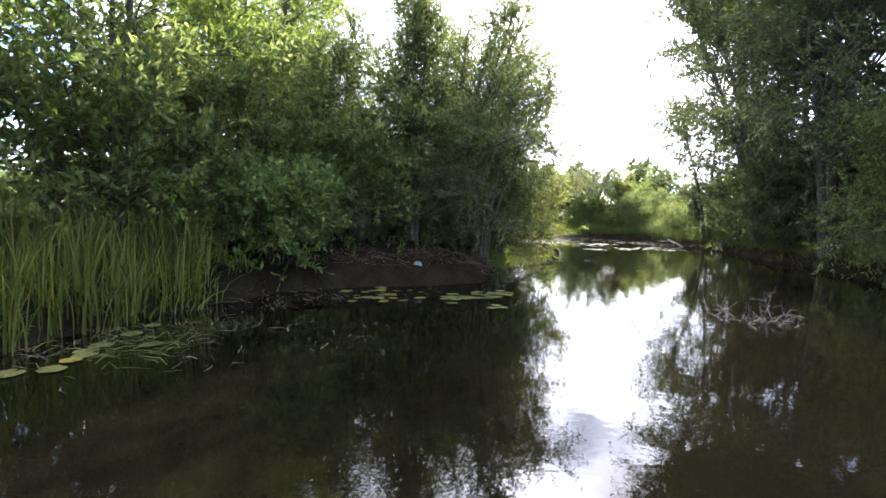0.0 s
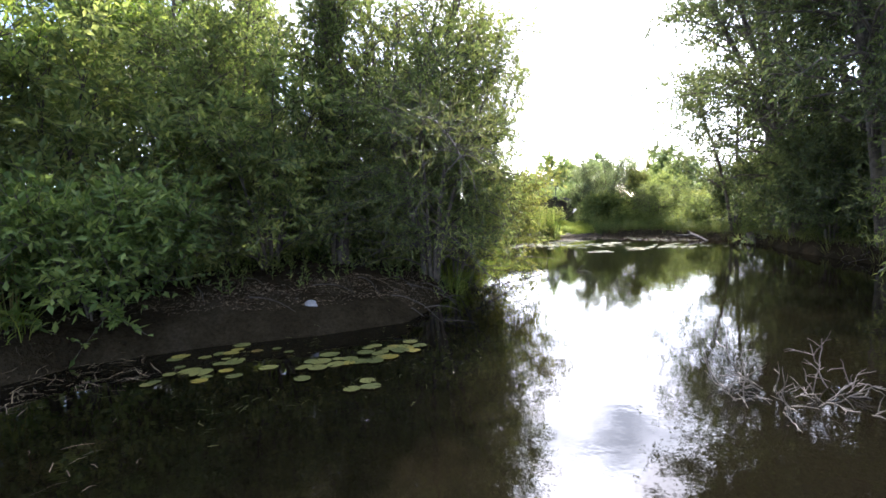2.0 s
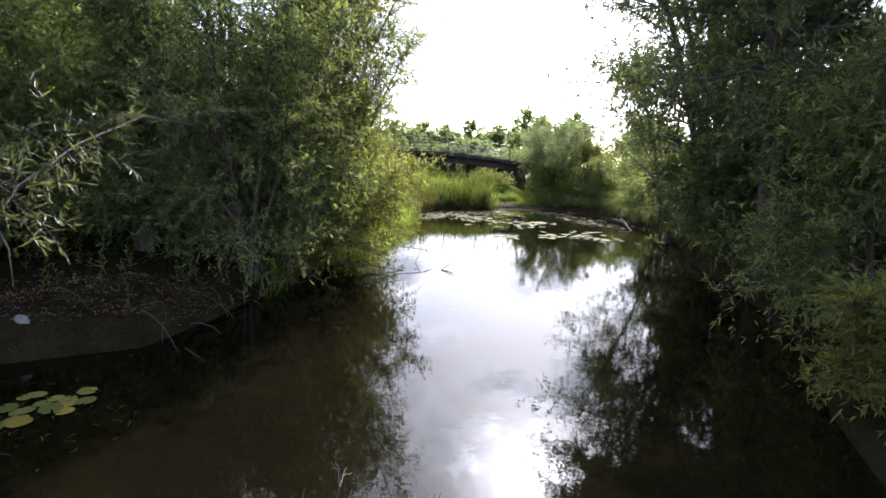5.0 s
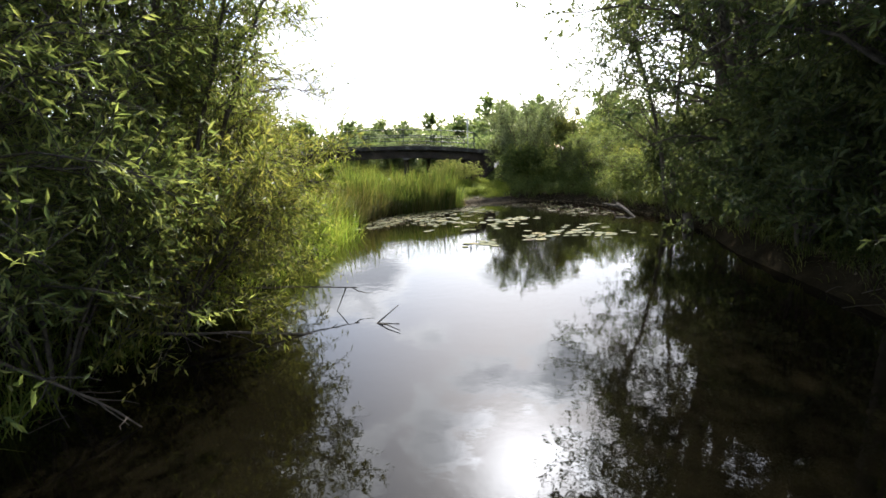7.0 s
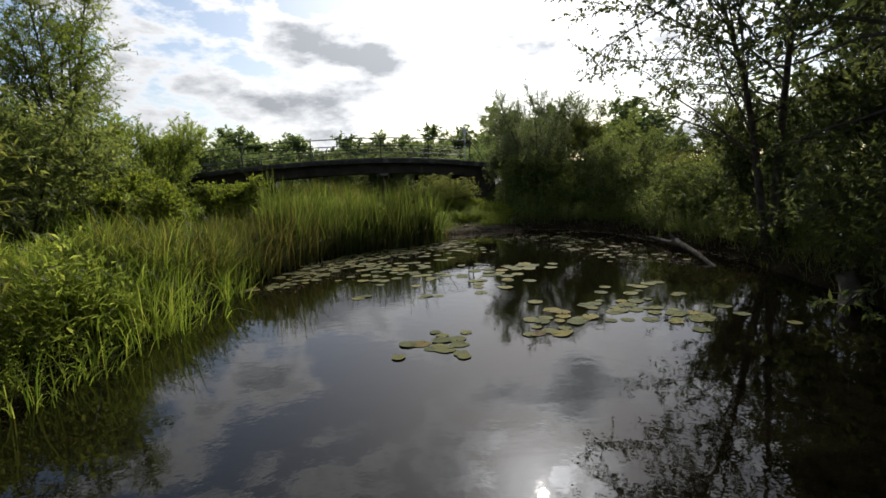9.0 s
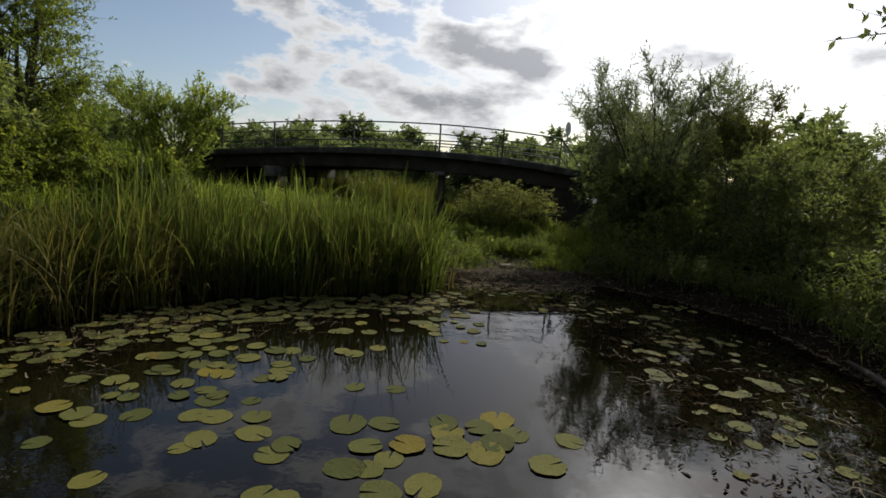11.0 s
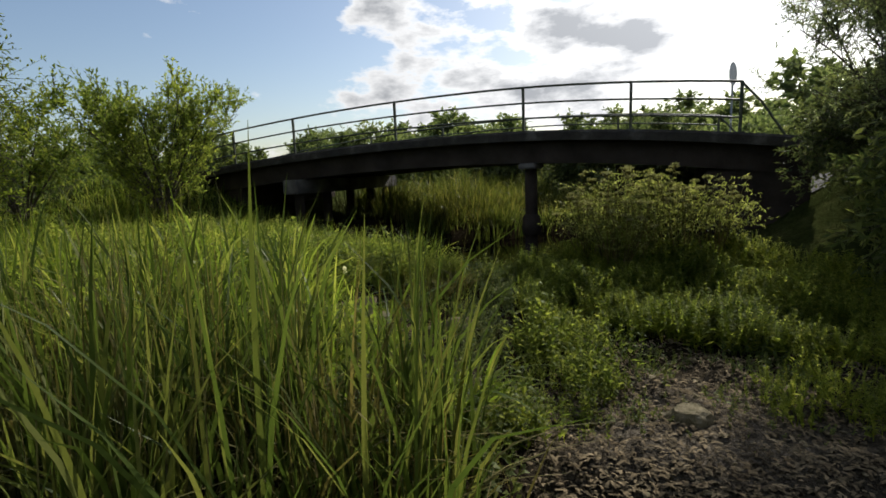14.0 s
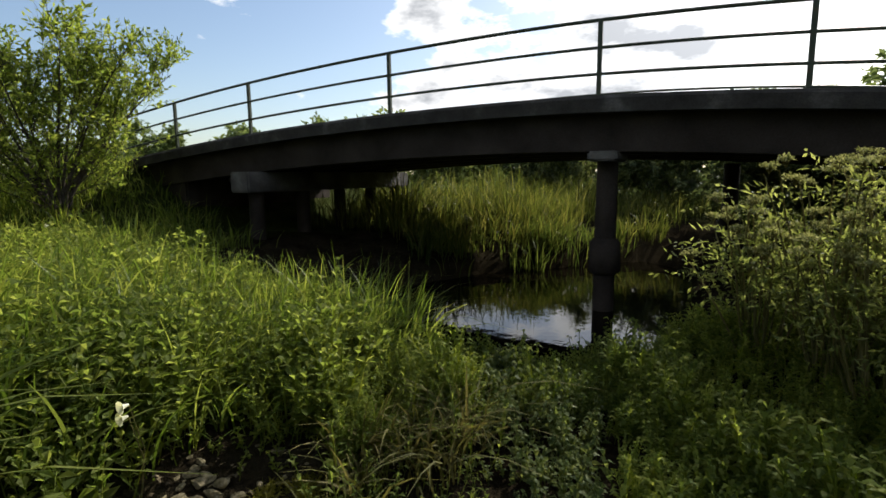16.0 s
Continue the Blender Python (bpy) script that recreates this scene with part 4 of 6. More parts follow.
# ---------------------------------------------------------------- bridge
def box_bm(bm, lo, hi, bevel=0.0):
    ret = bmesh.ops.create_cube(bm, size=1.0)
    for v in ret["verts"]:
        v.co = Vector([(a + b) / 2 + c * (b - a) for a, b, c in zip(lo, hi, v.co)])
    if bevel:
        es = list({e for v in ret["verts"] for e in v.link_edges})
        bmesh.ops.bevel(bm, geom=es, offset=bevel, segments=2, affect="EDGES")


def strip_bm(bm, xs, profile):
    """A bar along x that follows the deck's hump; profile is a closed ring of (y, height over the deck)."""
    rings = [[bm.verts.new((x, y, float(deck_z(x)) + h)) for y, h in profile] for x in xs]
    n = len(profile)
    for a, b in zip(rings, rings[1:]):
        for i in range(n):
            bm.faces.new((a[i], a[(i + 1) % n], b[(i + 1) % n], b[i]))
    bm.faces.new(rings[0][::-1])
    bm.faces.new(rings[-1])
    bmesh.ops.recalc_face_normals(bm, faces=bm.faces)


def ring_profile(y, h, ry, rh, n=8):
    return [(y + ry * math.cos(2 * math.pi * i / n), h + rh * math.sin(2 * math.pi * i / n)) for i in range(n)]


POSTS = (-7.2, -4.75, -2.38, 1.02, 4.5, 6.9, 9.0)


def build_bridge():
    root = thing("road_bridge", (3, 36.5, 0), "low humped concrete road bridge with green steel railings", "bridge")
    inv = Matrix.Translation((-3, -36.5, 0))

    def add(name, bm, mat, label="", parent=None):
        bm.transform(inv)
        return part(name, bm, mat, parent or root, label)

    xs = np.linspace(-8.5, 10.4, 40)
    bm = bmesh.new(); strip_bm(bm, xs, [(33.78, -0.20), (33.78, -0.02), (33.82, 0.03), (34.25, 0.03), (34.25, -0.20)])
    add("kerb_slab", bm, KERB, "worn concrete edge slab")
    bm = bmesh.new(); strip_bm(bm, xs, [(38.75, -0.20), (38.75, 0.03), (39.18, 0.03), (39.22, -0.02), (39.22, -0.20)])
    add("kerb_slab", bm, KERB, "worn concrete edge slab")
    bm = bmesh.new(); strip_bm(bm, xs, [(34.25, -0.19), (34.25, -0.04), (38.75, -0.04), (38.75, -0.19)])
    add("roadway", bm, ASPHALT, "old asphalt roadway")
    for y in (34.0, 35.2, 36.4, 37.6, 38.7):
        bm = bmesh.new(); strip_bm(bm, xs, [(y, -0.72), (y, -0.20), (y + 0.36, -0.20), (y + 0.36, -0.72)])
        add("beam", bm, DARKCON, "weathered beam toned dark for its shade")
    # rails and posts on both sides
    for y, top, rails, posts in ((33.95, 1.04, (0.68, 0.33), POSTS), (39.05, 0.80, (0.52, 0.26), (-6.0, -2.9, 0.15, 3.2, 6.2, 9.0))):
        r0 = bmesh.new(); strip_bm(r0, np.linspace(-8.4, 9.0, 36), ring_profile(y, top, 0.03, 0.026)); add("handrail", r0, RAIL)
        for h in rails:
            bm = bmesh.new(); strip_bm(bm, np.linspace(-8.4, 9.0, 36), ring_profile(y, h, 0.02, 0.022)); add("rail", bm, RAIL)
        for x in posts:
            bm = bmesh.new()
            z = float(deck_z(x))
            box_bm(bm, (x - 0.03, y - 0.03, z - 0.12), (x + 0.03, y + 0.03, z + top + 0.01), 0.006)
            post = add("post", bm, RAIL)
            bm = bmesh.new()
            box_bm(bm, (x - 0.08, y - 0.08, z + 0.02), (x + 0.08, y + 0.08, z + 0.045), 0.004)
            add("base_plate", bm, RAIL, "", post)
        # slanting end brace
        z = float(deck_z(9.0))
        v, q = tubes([([(9.0, y, z + top - 0.02), (9.35, y, z + top - 0.42), (9.9, y, z - 0.25)], [0.025, 0.025, 0.025])], 8)
        put("end_brace", mesh_np("end_brace", v - np.array([3, 36.5, 0]), q), RAIL, root)
    # piers: a cap beam across the bridge on a row of round piles
    for x, w, dz in ((-2.35, 0.26, 0.42), (4.62, 0.2, 0.14)):
        z = float(deck_z(x)) - 0.72
        bm = bmesh.new(); box_bm(bm, (x - w, 33.75 - dz / 2, z - dz), (x + w, (39.25 if x < 0 else 34.6) + dz / 2, z - 0.002), 0.03)
        cap = add("pier_cap", bm, CONCRETE, "pale concrete cap beam")
        for y in ((33.95, 35.3, 36.6, 37.9, 39.1) if x < 0 else (34.15, 38.9)):
            gz = -0.8
            x = 6.3 if x > 0 and y > 36 else x
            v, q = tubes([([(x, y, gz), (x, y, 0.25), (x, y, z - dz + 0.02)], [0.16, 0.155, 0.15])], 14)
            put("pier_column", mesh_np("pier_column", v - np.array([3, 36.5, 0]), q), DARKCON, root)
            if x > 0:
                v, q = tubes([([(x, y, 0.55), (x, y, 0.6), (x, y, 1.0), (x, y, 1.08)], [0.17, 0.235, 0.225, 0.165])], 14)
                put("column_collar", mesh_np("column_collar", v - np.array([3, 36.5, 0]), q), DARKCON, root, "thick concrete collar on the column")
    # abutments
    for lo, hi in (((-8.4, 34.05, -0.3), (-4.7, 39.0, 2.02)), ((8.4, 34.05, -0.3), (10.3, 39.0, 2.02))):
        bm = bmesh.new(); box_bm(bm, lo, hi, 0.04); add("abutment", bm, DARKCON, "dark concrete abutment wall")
    # the road on the banks
    for x0, x1 in ((-60, -8.5), (10.4, 60)):
        xs2 = np.linspace(x0, x1, 30)
        Y = np.array([34.4, 38.6])
        X2, Y2 = np.meshgrid(xs2, Y, indexing="ij")
        Z2 = ground_z(X2, Y2) + 0.04
        v = np.stack([X2, Y2, Z2], -1).reshape(-1, 3)
        i = np.arange(29)
        put("road", mesh_np("road", v, np.stack([2 * i, 2 * i + 2, 2 * i + 3, 2 * i + 1], -1)), ASPHALT, None, "narrow asphalt road leading off the bridge", "road", kind="structure")
    # round sign seen nearly edge-on
    sx, sy = 9.35, 39.5
    gz = float(ground_z(sx, sy))
    sign = thing("road_sign", (sx, sy, gz), "round road sign on a thin grey pole beside the bridge", "road sign")
    v, q = tubes([([(0, 0, -0.3), (0, 0, 5.0 - gz)], [0.03, 0.03])], 8)
    put("pole", mesh_np("pole", v, q), SIGNBACK, sign)
    bm = bmesh.new()
    bmesh.ops.create_cone(bm, cap_ends=True, segments=24, radius1=0.33, radius2=0.33, depth=0.02)
    bmesh.ops.bevel(bm, geom=[e for e in bm.edges if len(e.link_faces) == 2 and e.calc_face_angle(0) > 1], offset=0.004, segments=1, affect="EDGES")
    bm.transform(Matrix.Translation((0, -0.05, 4.72 - gz)) @ Euler((radians(90), 0, radians(68))).to_matrix().to_4x4())
    part("disc", bm, SIGNBACK, sign, "dull grey round plate")


build_bridge()


# ---------------------------------------------------------------- reeds, grass and herbs
def points_in(poly, n, seed, clear=0.0):
    r = np.random.default_rng(seed)
    poly = np.asarray(poly, float)
    out = np.zeros((0, 2))
    while len(out) < n:
        p = r.uniform(poly.min(0), poly.max(0), (n * 2, 2))
        out = np.concatenate([out, p[outside(poly, p[:, 0], p[:, 1]) < -clear]])
    return out[:n]


RUBBLE = np.array([(3.4, 28.5), (3.45, 27.5), (3.8, 26.8), (4.5, 26.2), (5.15, 26.3), (5.0, 26.9), (4.75, 27.4), (5.35, 27.6), (5.4, 28.1), (4.9, 28.1), (4.4, 28.1), (4.0, 28.8)])


def bare(x, y):
    """Rubble, the wet track through the weeds, and the mud at the water's end."""
    rubble = outside(RUBBLE, x, y) < 0
    tx = np.interp(y, [26.2, 27.0, 28.5, 30.2, 31.0], [6.05, 5.85, 5.5, 4.97, 4.6])
    track = (np.abs(x - tx) < 0.36) & (y > 26.2) & (y < 31.2)
    return rubble | track


def bed(name, poly, n, h, width, bend, mat, label, category, seed, clump=0.0, fan=0.7, segs=5, rubble=False):
    r = np.random.default_rng(seed)
    p = points_in(poly, n, seed)
    if clump:
        c = points_in(poly, max(n // 14, 4), seed + 1)
        own = r.integers(0, len(c), n)
        off = r.normal(0, clump, (n, 2))
        p = c[own] + off
        size = r.uniform(0.58, 1.18, len(c))[own]
    else:
        off, size = np.zeros((n, 2)), np.ones(n)
    ok = rubble | ~bare(p[:, 0], p[:, 1])
    p, off, size = p[ok], off[ok], size[ok]
    n = len(p)
    z = np.maximum(ground_z(p[:, 0], p[:, 1]), -0.45) - 0.03
    base = np.column_stack([p, z])
    hh = size * r.uniform(h[0], h[1], n) * (0.8 + 0.2 * np.sin(p[:, 0] * 1.3) * np.cos(p[:, 1] * 1.1))
    hh = hh + np.maximum(0, -z)
    a = r.uniform(0, 2 * np.pi, n)
    lean = np.column_stack([np.cos(a), np.sin(a), 0 * a]) + np.array([0.25, -0.1, 0])
    lean[:, :2] += off * (fan / max(clump, 0.05))
    bb = np.minimum(bend * r.uniform(0.2, 1.9, n) ** 1.3, 1.05)
    ww = width * r.uniform(0.6, 1.3, n)
    return put(name, blades_mesh(name, base, lean, hh, ww, bb, seed, segs), mat, None, label, category, kind="stuff")


bed("reed_bed", [(3.0, 20.4), (3.9, 21.8), (5.1, 22.5), (6.4, 23.4), (7.0, 24.0), (6.2, 24.7), (4.0, 24.6), (2.4, 23.6), (1.6, 22.0), (2.2, 20.6)], 3100, (0.95, 2.2), 0.027, 0.2, REED, "dense bed of tall green bulrush leaves at the water", "reeds", 201, clump=0.09, fan=0.45)
bed("sedge_bed", [(1.8, 16.2), (2.4, 18.4), (2.8, 20.0), (3.4, 21.0), (2.4, 22.0), (0.8, 21.6), (-0.2, 19.0), (0.2, 16.6)], 4600, (0.75, 1.4), 0.024, 0.42, SEDGE, "arching yellow-green sedge standing at the water", "sedge", 223, clump=0.12, fan=0.7)
bed("reed_straw", [(2.0, 16.5), (2.6, 18.6), (3.2, 20.5), (4.2, 21.9), (6.6, 23.4), (7.2, 24.2), (6.0, 24.6), (3.4, 22.9), (1.4, 18.5)], 1500, (0.45, 1.35), 0.015, 1.0, STALK, "withered straw-coloured leaves among the reeds", "reeds", 213)
bed("reed_straw", [(2.0, 17.0), (2.8, 19.4), (3.6, 21.4), (6.4, 23.5), (6.6, 24.4), (4.0, 24.2), (1.6, 20.5)], 900, (1.0, 1.85), 0.017, 0.3, STALK, "withered standing leaves in the reeds", "reeds", 222, clump=0.15)
bed("reed_stalks", [(3.0, 20.6), (3.9, 21.9), (5.1, 22.6), (6.5, 23.5), (6.6, 24.6), (4.0, 24.6), (2.2, 22.4)], 260, (1.8, 2.3), 0.009, 0.08, STALK, "thin straw-coloured stalks standing above the reeds", "reeds", 217)
# lighter sedge colour on these reeds stands for sun on the blades
bed("reed_bed", [(-7.5, -4.5), (-4.9, -3.6), (-4.3, -1.6), (-4.0, -0.2), (-4.8, 0.6), (-7.0, 0.0)], 2500, (0.75, 1.4), 0.020, 0.2, SEDGE, "bright green reeds and sedge at the pond's edge", "reeds", 202, clump=0.09, fan=0.4)
bed("tall_grass", [(0.6, 14.4), (2.4, 14.2), (2.7, 17.5), (1.0, 21.0), (-1.5, 20.0), (-1.5, 15.0)], 4500, (0.7, 1.3), 0.018, 0.55, GRASS, "tall yellow-green grass on the low bank", "grass", 203, clump=0.2)
bed("tall_grass", [(4.6, 24.6), (6.6, 24.4), (6.3, 25.6), (5.0, 26.1), (3.7, 26.5), (3.1, 27.4), (0.5, 27.0), (-1.0, 24.0), (1.2, 22.6)], 4000, (0.8, 1.5), 0.034, 0.7, GRASS, "lush bright green sedge with broad bowed leaves", "sedge", 204, clump=0.10, fan=0.8, segs=6)
bed("tall_grass", [(-7, 23), (1, 23), (1.5, 27), (1.0, 30.5), (-4, 32), (-8, 31)], 8000, (0.5, 1.0), 0.018, 0.7, GRASS, "lush green meadow grass below the bridge", "grass", 205, clump=0.2)
# reeds behind the bridge take the sedge colour, brightened as if in sun
bed("reed_bed", [(2.2, 37.0), (4.2, 38.9), (5.5, 41), (6, 45), (1.5, 46), (0.6, 40)], 2600, (0.6, 1.1), 0.026, 0.35, SEDGE, "low reeds and sedge behind the bridge", "reeds", 221, clump=0.18)
bed("reed_bed", [(0.6, 34.9), (1.5, 35.4), (2.9, 36.9), (4.4, 38.6), (4.0, 39.4), (2.0, 38.0), (0.0, 36.4)], 1100, (0.55, 1.0), 0.024, 0.4, REED, "shaded low reeds under the bridge", "reeds", 224, clump=0.14)
# sedge colour again, so the sunlit look is partly in the tint
bed("reed_bed", [(0.4, 35.6), (2.0, 36.8), (2.6, 40), (2.4, 46), (0, 46), (-4, 42), (-3, 36.5)], 4600, (1.0, 1.8), 0.028, 0.4, SEDGE, "sunlit reeds behind the bridge", "reeds", 206, clump=0.18)
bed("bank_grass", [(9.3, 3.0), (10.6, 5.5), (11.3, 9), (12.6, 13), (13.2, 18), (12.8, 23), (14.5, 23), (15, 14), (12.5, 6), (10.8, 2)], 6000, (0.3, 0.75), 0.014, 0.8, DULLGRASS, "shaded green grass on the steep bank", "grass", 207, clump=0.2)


def herb_templates(count, seed, leaf=(0.10, 0.04), tall=0.6, levels=7, rise=(0.25, 1.15), flat=False):
    """Small leafy weeds: a stem with rising pairs of leaves."""
    r = np.random.default_rng(seed)
    out = []
    for _ in range(count):
        v, q = tubes([(np.column_stack([np.cumsum(r.normal(0, 0.02, 3)), np.cumsum(r.normal(0, 0.02, 3)), np.linspace(-0.03, tall, 3)]), np.linspace(0.005, 0.002, 3))], 3)
        vs, qs, base = [v], [q], len(v)
        top = levels - 1
        for k in range(levels):
            h = tall * (0.15 + 0.85 * k / top)
            for s in range(2 if k < top else 3):
                a = (0 if flat else k * 1.57) + s * np.pi * (1 if k < top else 0.5) + r.normal(0, 0.12 if flat else 0.25)
                L = leaf[0] * r.uniform(0.7, 1.2) * (1.25 - 0.6 * k / top)
                el = r.uniform(*rise)
                d = np.array([np.cos(a) * np.cos(el), np.sin(a) * np.cos(el), np.sin(el)])
                sd_ = np.array([-np.sin(a), np.cos(a), 0])
                w = leaf[1] * L / leaf[0] / 2
                p0 = np.array([np.interp(h, v[::3, 2], v[::3, 0]), np.interp(h, v[::3, 2], v[::3, 1]), h])
                m = p0 + d * L * 0.45 + np.array([0, 0, 0.008])
                vs.append(np.array([p0, m - sd_ * w, p0 + d * L - np.array([0, 0, 0.02]), m + sd_ * w]))
                qs.append(np.array([[0, 1, 2, 3]]) + base)
                base += 4
        out.append((np.concatenate(vs), np.concatenate(qs)))
    return out


def weeds(name, poly, n, tall, leaf, label, seed, scale=(0.5, 1.35), mat=HERB, lift=0.0, levels=6, track=False, rise=(0.25, 1.15), clump=0.0, flat=False):
    r = np.random.default_rng(seed)
    p = points_in(poly, n, seed)
    vigour = np.ones(n)
    if clump:
        c = points_in(poly, n // 9, seed + 1)
        own = r.integers(0, len(c), n)
        off = r.normal(0, clump, (n, 2))
        p = c[own] + off
        vigour = r.uniform(0.6, 1.25, len(c))[own] * (1.15 - 0.25 * np.minimum(1.6, np.hypot(off[:, 0], off[:, 1]) / clump))
    z = ground_z(p[:, 0], p[:, 1])
    ok = (z > 0.0) & (track | ~bare(p[:, 0], p[:, 1]))
    p, z, vigour = p[ok], z[ok], vigour[ok]
    pos = np.column_stack([p, z + lift])
    n = len(p)
    me = scatter(name, herb_templates(6, seed, leaf, tall, levels, rise, flat), pos, r.uniform(0, 6.28, n), vigour * r.uniform(*scale, n) * (1 + 0.35 * lumps(p[:, 0], p[:, 1], 2.2, seed)), r.normal(0, 0.2, (n, 2)), seed)
    return put(name, me, mat, None, label, "weeds", kind="stuff")


weeds("herb_carpet", [(6.4, 27.6), (7.3, 28.0), (8.4, 27.8), (9.6, 27.3), (10.5, 29), (9.5, 31), (7.5, 32.5), (5.8, 32), (5.3, 30.4), (5.7, 28.8)], 4600, 0.30, (0.085, 0.028), "upright feathery green weeds covering the muddy flat", 301, scale=(0.6, 1.3), levels=10, rise=(0.35, 0.9), flat=True, mat=FROND)
weeds("herb_carpet", [(4.6, 27.8), (5.6, 26.6), (6.3, 26.4), (5.6, 28.4), (4.6, 29.6), (3.2, 30.3), (1.5, 31.0), (-1, 31.3), (-2, 28.5), (1.6, 27.6)], 3000, 0.36, (0.08, 0.024), "low green nettles and weeds by the pool", 302, clump=0.14)
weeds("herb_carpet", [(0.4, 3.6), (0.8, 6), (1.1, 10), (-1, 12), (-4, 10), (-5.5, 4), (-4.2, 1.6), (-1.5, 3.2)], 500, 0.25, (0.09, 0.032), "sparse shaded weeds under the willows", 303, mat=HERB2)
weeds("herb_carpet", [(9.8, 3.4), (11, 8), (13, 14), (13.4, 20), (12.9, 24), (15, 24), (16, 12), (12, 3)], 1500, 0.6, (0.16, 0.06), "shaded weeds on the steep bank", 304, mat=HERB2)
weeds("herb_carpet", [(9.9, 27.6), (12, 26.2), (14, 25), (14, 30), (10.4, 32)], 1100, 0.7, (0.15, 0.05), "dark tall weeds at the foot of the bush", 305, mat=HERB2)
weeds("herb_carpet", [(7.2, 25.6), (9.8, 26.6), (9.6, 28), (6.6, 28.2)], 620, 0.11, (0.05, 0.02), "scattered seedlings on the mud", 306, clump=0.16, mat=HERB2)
weeds("herb_carpet", [(8.5, 25.9), (9.6, 26.2), (9.9, 27.2), (9.0, 27.6), (8.5, 26.9)], 260, 0.26, (0.07, 0.024), "yellowing feathery weeds at the mud's edge", 316, levels=10, clump=0.12, flat=True, mat=FROND)
weeds("herb_carpet", [(6.4, 25.0), (6.95, 25.1), (7.1, 26.0), (7.5, 27.2), (7.0, 27.9), (6.2, 27.3), (6.1, 26.0)], 700, 0.3, (0.08, 0.034), "bright green leafy weeds creeping onto the mud", 312, clump=0.15)
weeds("herb_carpet", [(3.75, 28.75), (4.15, 28.7), (4.5, 29.2), (4.5, 29.8), (4.0, 30.0), (3.6, 29.5)], 420, 0.33, (0.08, 0.026), "mound of feather-leaved green weeds beside the rubble", 314, levels=11, rise=(0.3, 0.75), clump=0.1, flat=True, mat=FROND)
weeds("herb_carpet", [(3.5, 30.1), (4.3, 29.7), (5.3, 29.8), (5.6, 30.9), (5.3, 31.8), (4.7, 31.3), (3.8, 31.1)], 1700, 0.24, (0.055, 0.024), "low creeping weeds along the pool's rim", 315, track=True, clump=0.12)
weeds("herb_carpet", RUBBLE, 260, 0.12, (0.05, 0.022), "small weeds sprouting between the rubble stones", 313, track=True, clump=0.1)
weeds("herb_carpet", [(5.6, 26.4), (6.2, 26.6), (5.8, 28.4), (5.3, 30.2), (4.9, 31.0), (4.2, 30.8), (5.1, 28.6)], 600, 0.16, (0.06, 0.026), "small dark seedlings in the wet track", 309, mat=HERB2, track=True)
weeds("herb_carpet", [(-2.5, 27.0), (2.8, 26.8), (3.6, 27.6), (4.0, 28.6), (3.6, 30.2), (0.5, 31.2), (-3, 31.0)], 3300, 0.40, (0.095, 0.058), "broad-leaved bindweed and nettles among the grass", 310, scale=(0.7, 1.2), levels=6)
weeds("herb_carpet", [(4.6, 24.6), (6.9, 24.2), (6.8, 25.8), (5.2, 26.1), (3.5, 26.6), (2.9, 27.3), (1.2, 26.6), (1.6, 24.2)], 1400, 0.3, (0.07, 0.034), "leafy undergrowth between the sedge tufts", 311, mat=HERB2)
bed("tall_grass", [(-9.5, 29.5), (-3, 30.5), (-1.5, 33.2), (-5, 33.9), (-10, 33.6)], 2600, (0.5, 0.9), 0.02, 0.6, GRASS, "green grass on the road bank", "grass", 208, clump=0.2)
bed("tall_grass", [(6.0, 37.5), (7, 40.5), (6.5, 46), (14, 46), (13, 40), (9, 38)], 3600, (0.7, 1.2), 0.03, 0.5, REED, "tall grass behind the bridge", "grass", 209, clump=0.2)
bed("tall_grass", [(0.8, 28.0), (3.2, 28.3), (3.9, 29.0), (3.7, 30.0), (2.8, 30.7), (1.4, 31.6), (0, 30.6)], 2400, (0.5, 1.15), 0.018, 0.8, GRASS, "bowed bright green grass at the pool", "grass", 210, clump=0.13)
bed("tall_grass", [(0.2, 27.8), (3.3, 28.2), (3.7, 29.2), (3.6, 30.0), (2.8, 30.6), (0.5, 31.2), (-1.5, 30.0)], 2100, (0.7, 1.15), 0.016, 1.0, GRASS, "fine arching grass above the nettles", "grass", 218, clump=0.12)
bed("tall_grass", [(1.0, 26.9), (2.6, 26.7), (3.2, 27.2), (3.35, 27.8), (2.4, 28.3), (1.0, 28.2)], 900, (0.6, 1.05), 0.02, 0.9, GRASS, "broad-bladed bowed grass above the rubble", "grass", 225, clump=0.11)
bed("tall_grass", [(1.5, 30.3), (2.5, 29.7), (3.2, 29.75), (3.75, 30.2), (3.7, 30.55), (2.8, 31.0), (1.5, 31.7)], 1500, (0.75, 1.25), 0.016, 0.55, GRASS, "upright sedge with bowed tips at the pool's rim", "grass", 221, clump=0.12)
bed("sedge_tuft", [(4.68, 27.48), (4.42, 28.02), (4.47, 28.64), (4.87, 29.05), (4.69, 29.4), (4.05, 28.96), (4.51, 28.19), (4.98, 27.45)], 300, (0.4, 0.85), 0.019, 1.3, STALK, "withered straw-coloured sedge tuft", "grass", 211, clump=0.06, rubble=True)
bed("moss_cushion", [(3.83, 28.1), (3.85, 28.5), (4.1, 28.6), (4.4, 28.2), (4.15, 27.88), (3.95, 27.9)], 4200, (0.08, 0.16), 0.010, 0.7, MOSS, "yellow-green moss cushion on the rubble", "moss", 219, rubble=True, segs=3)
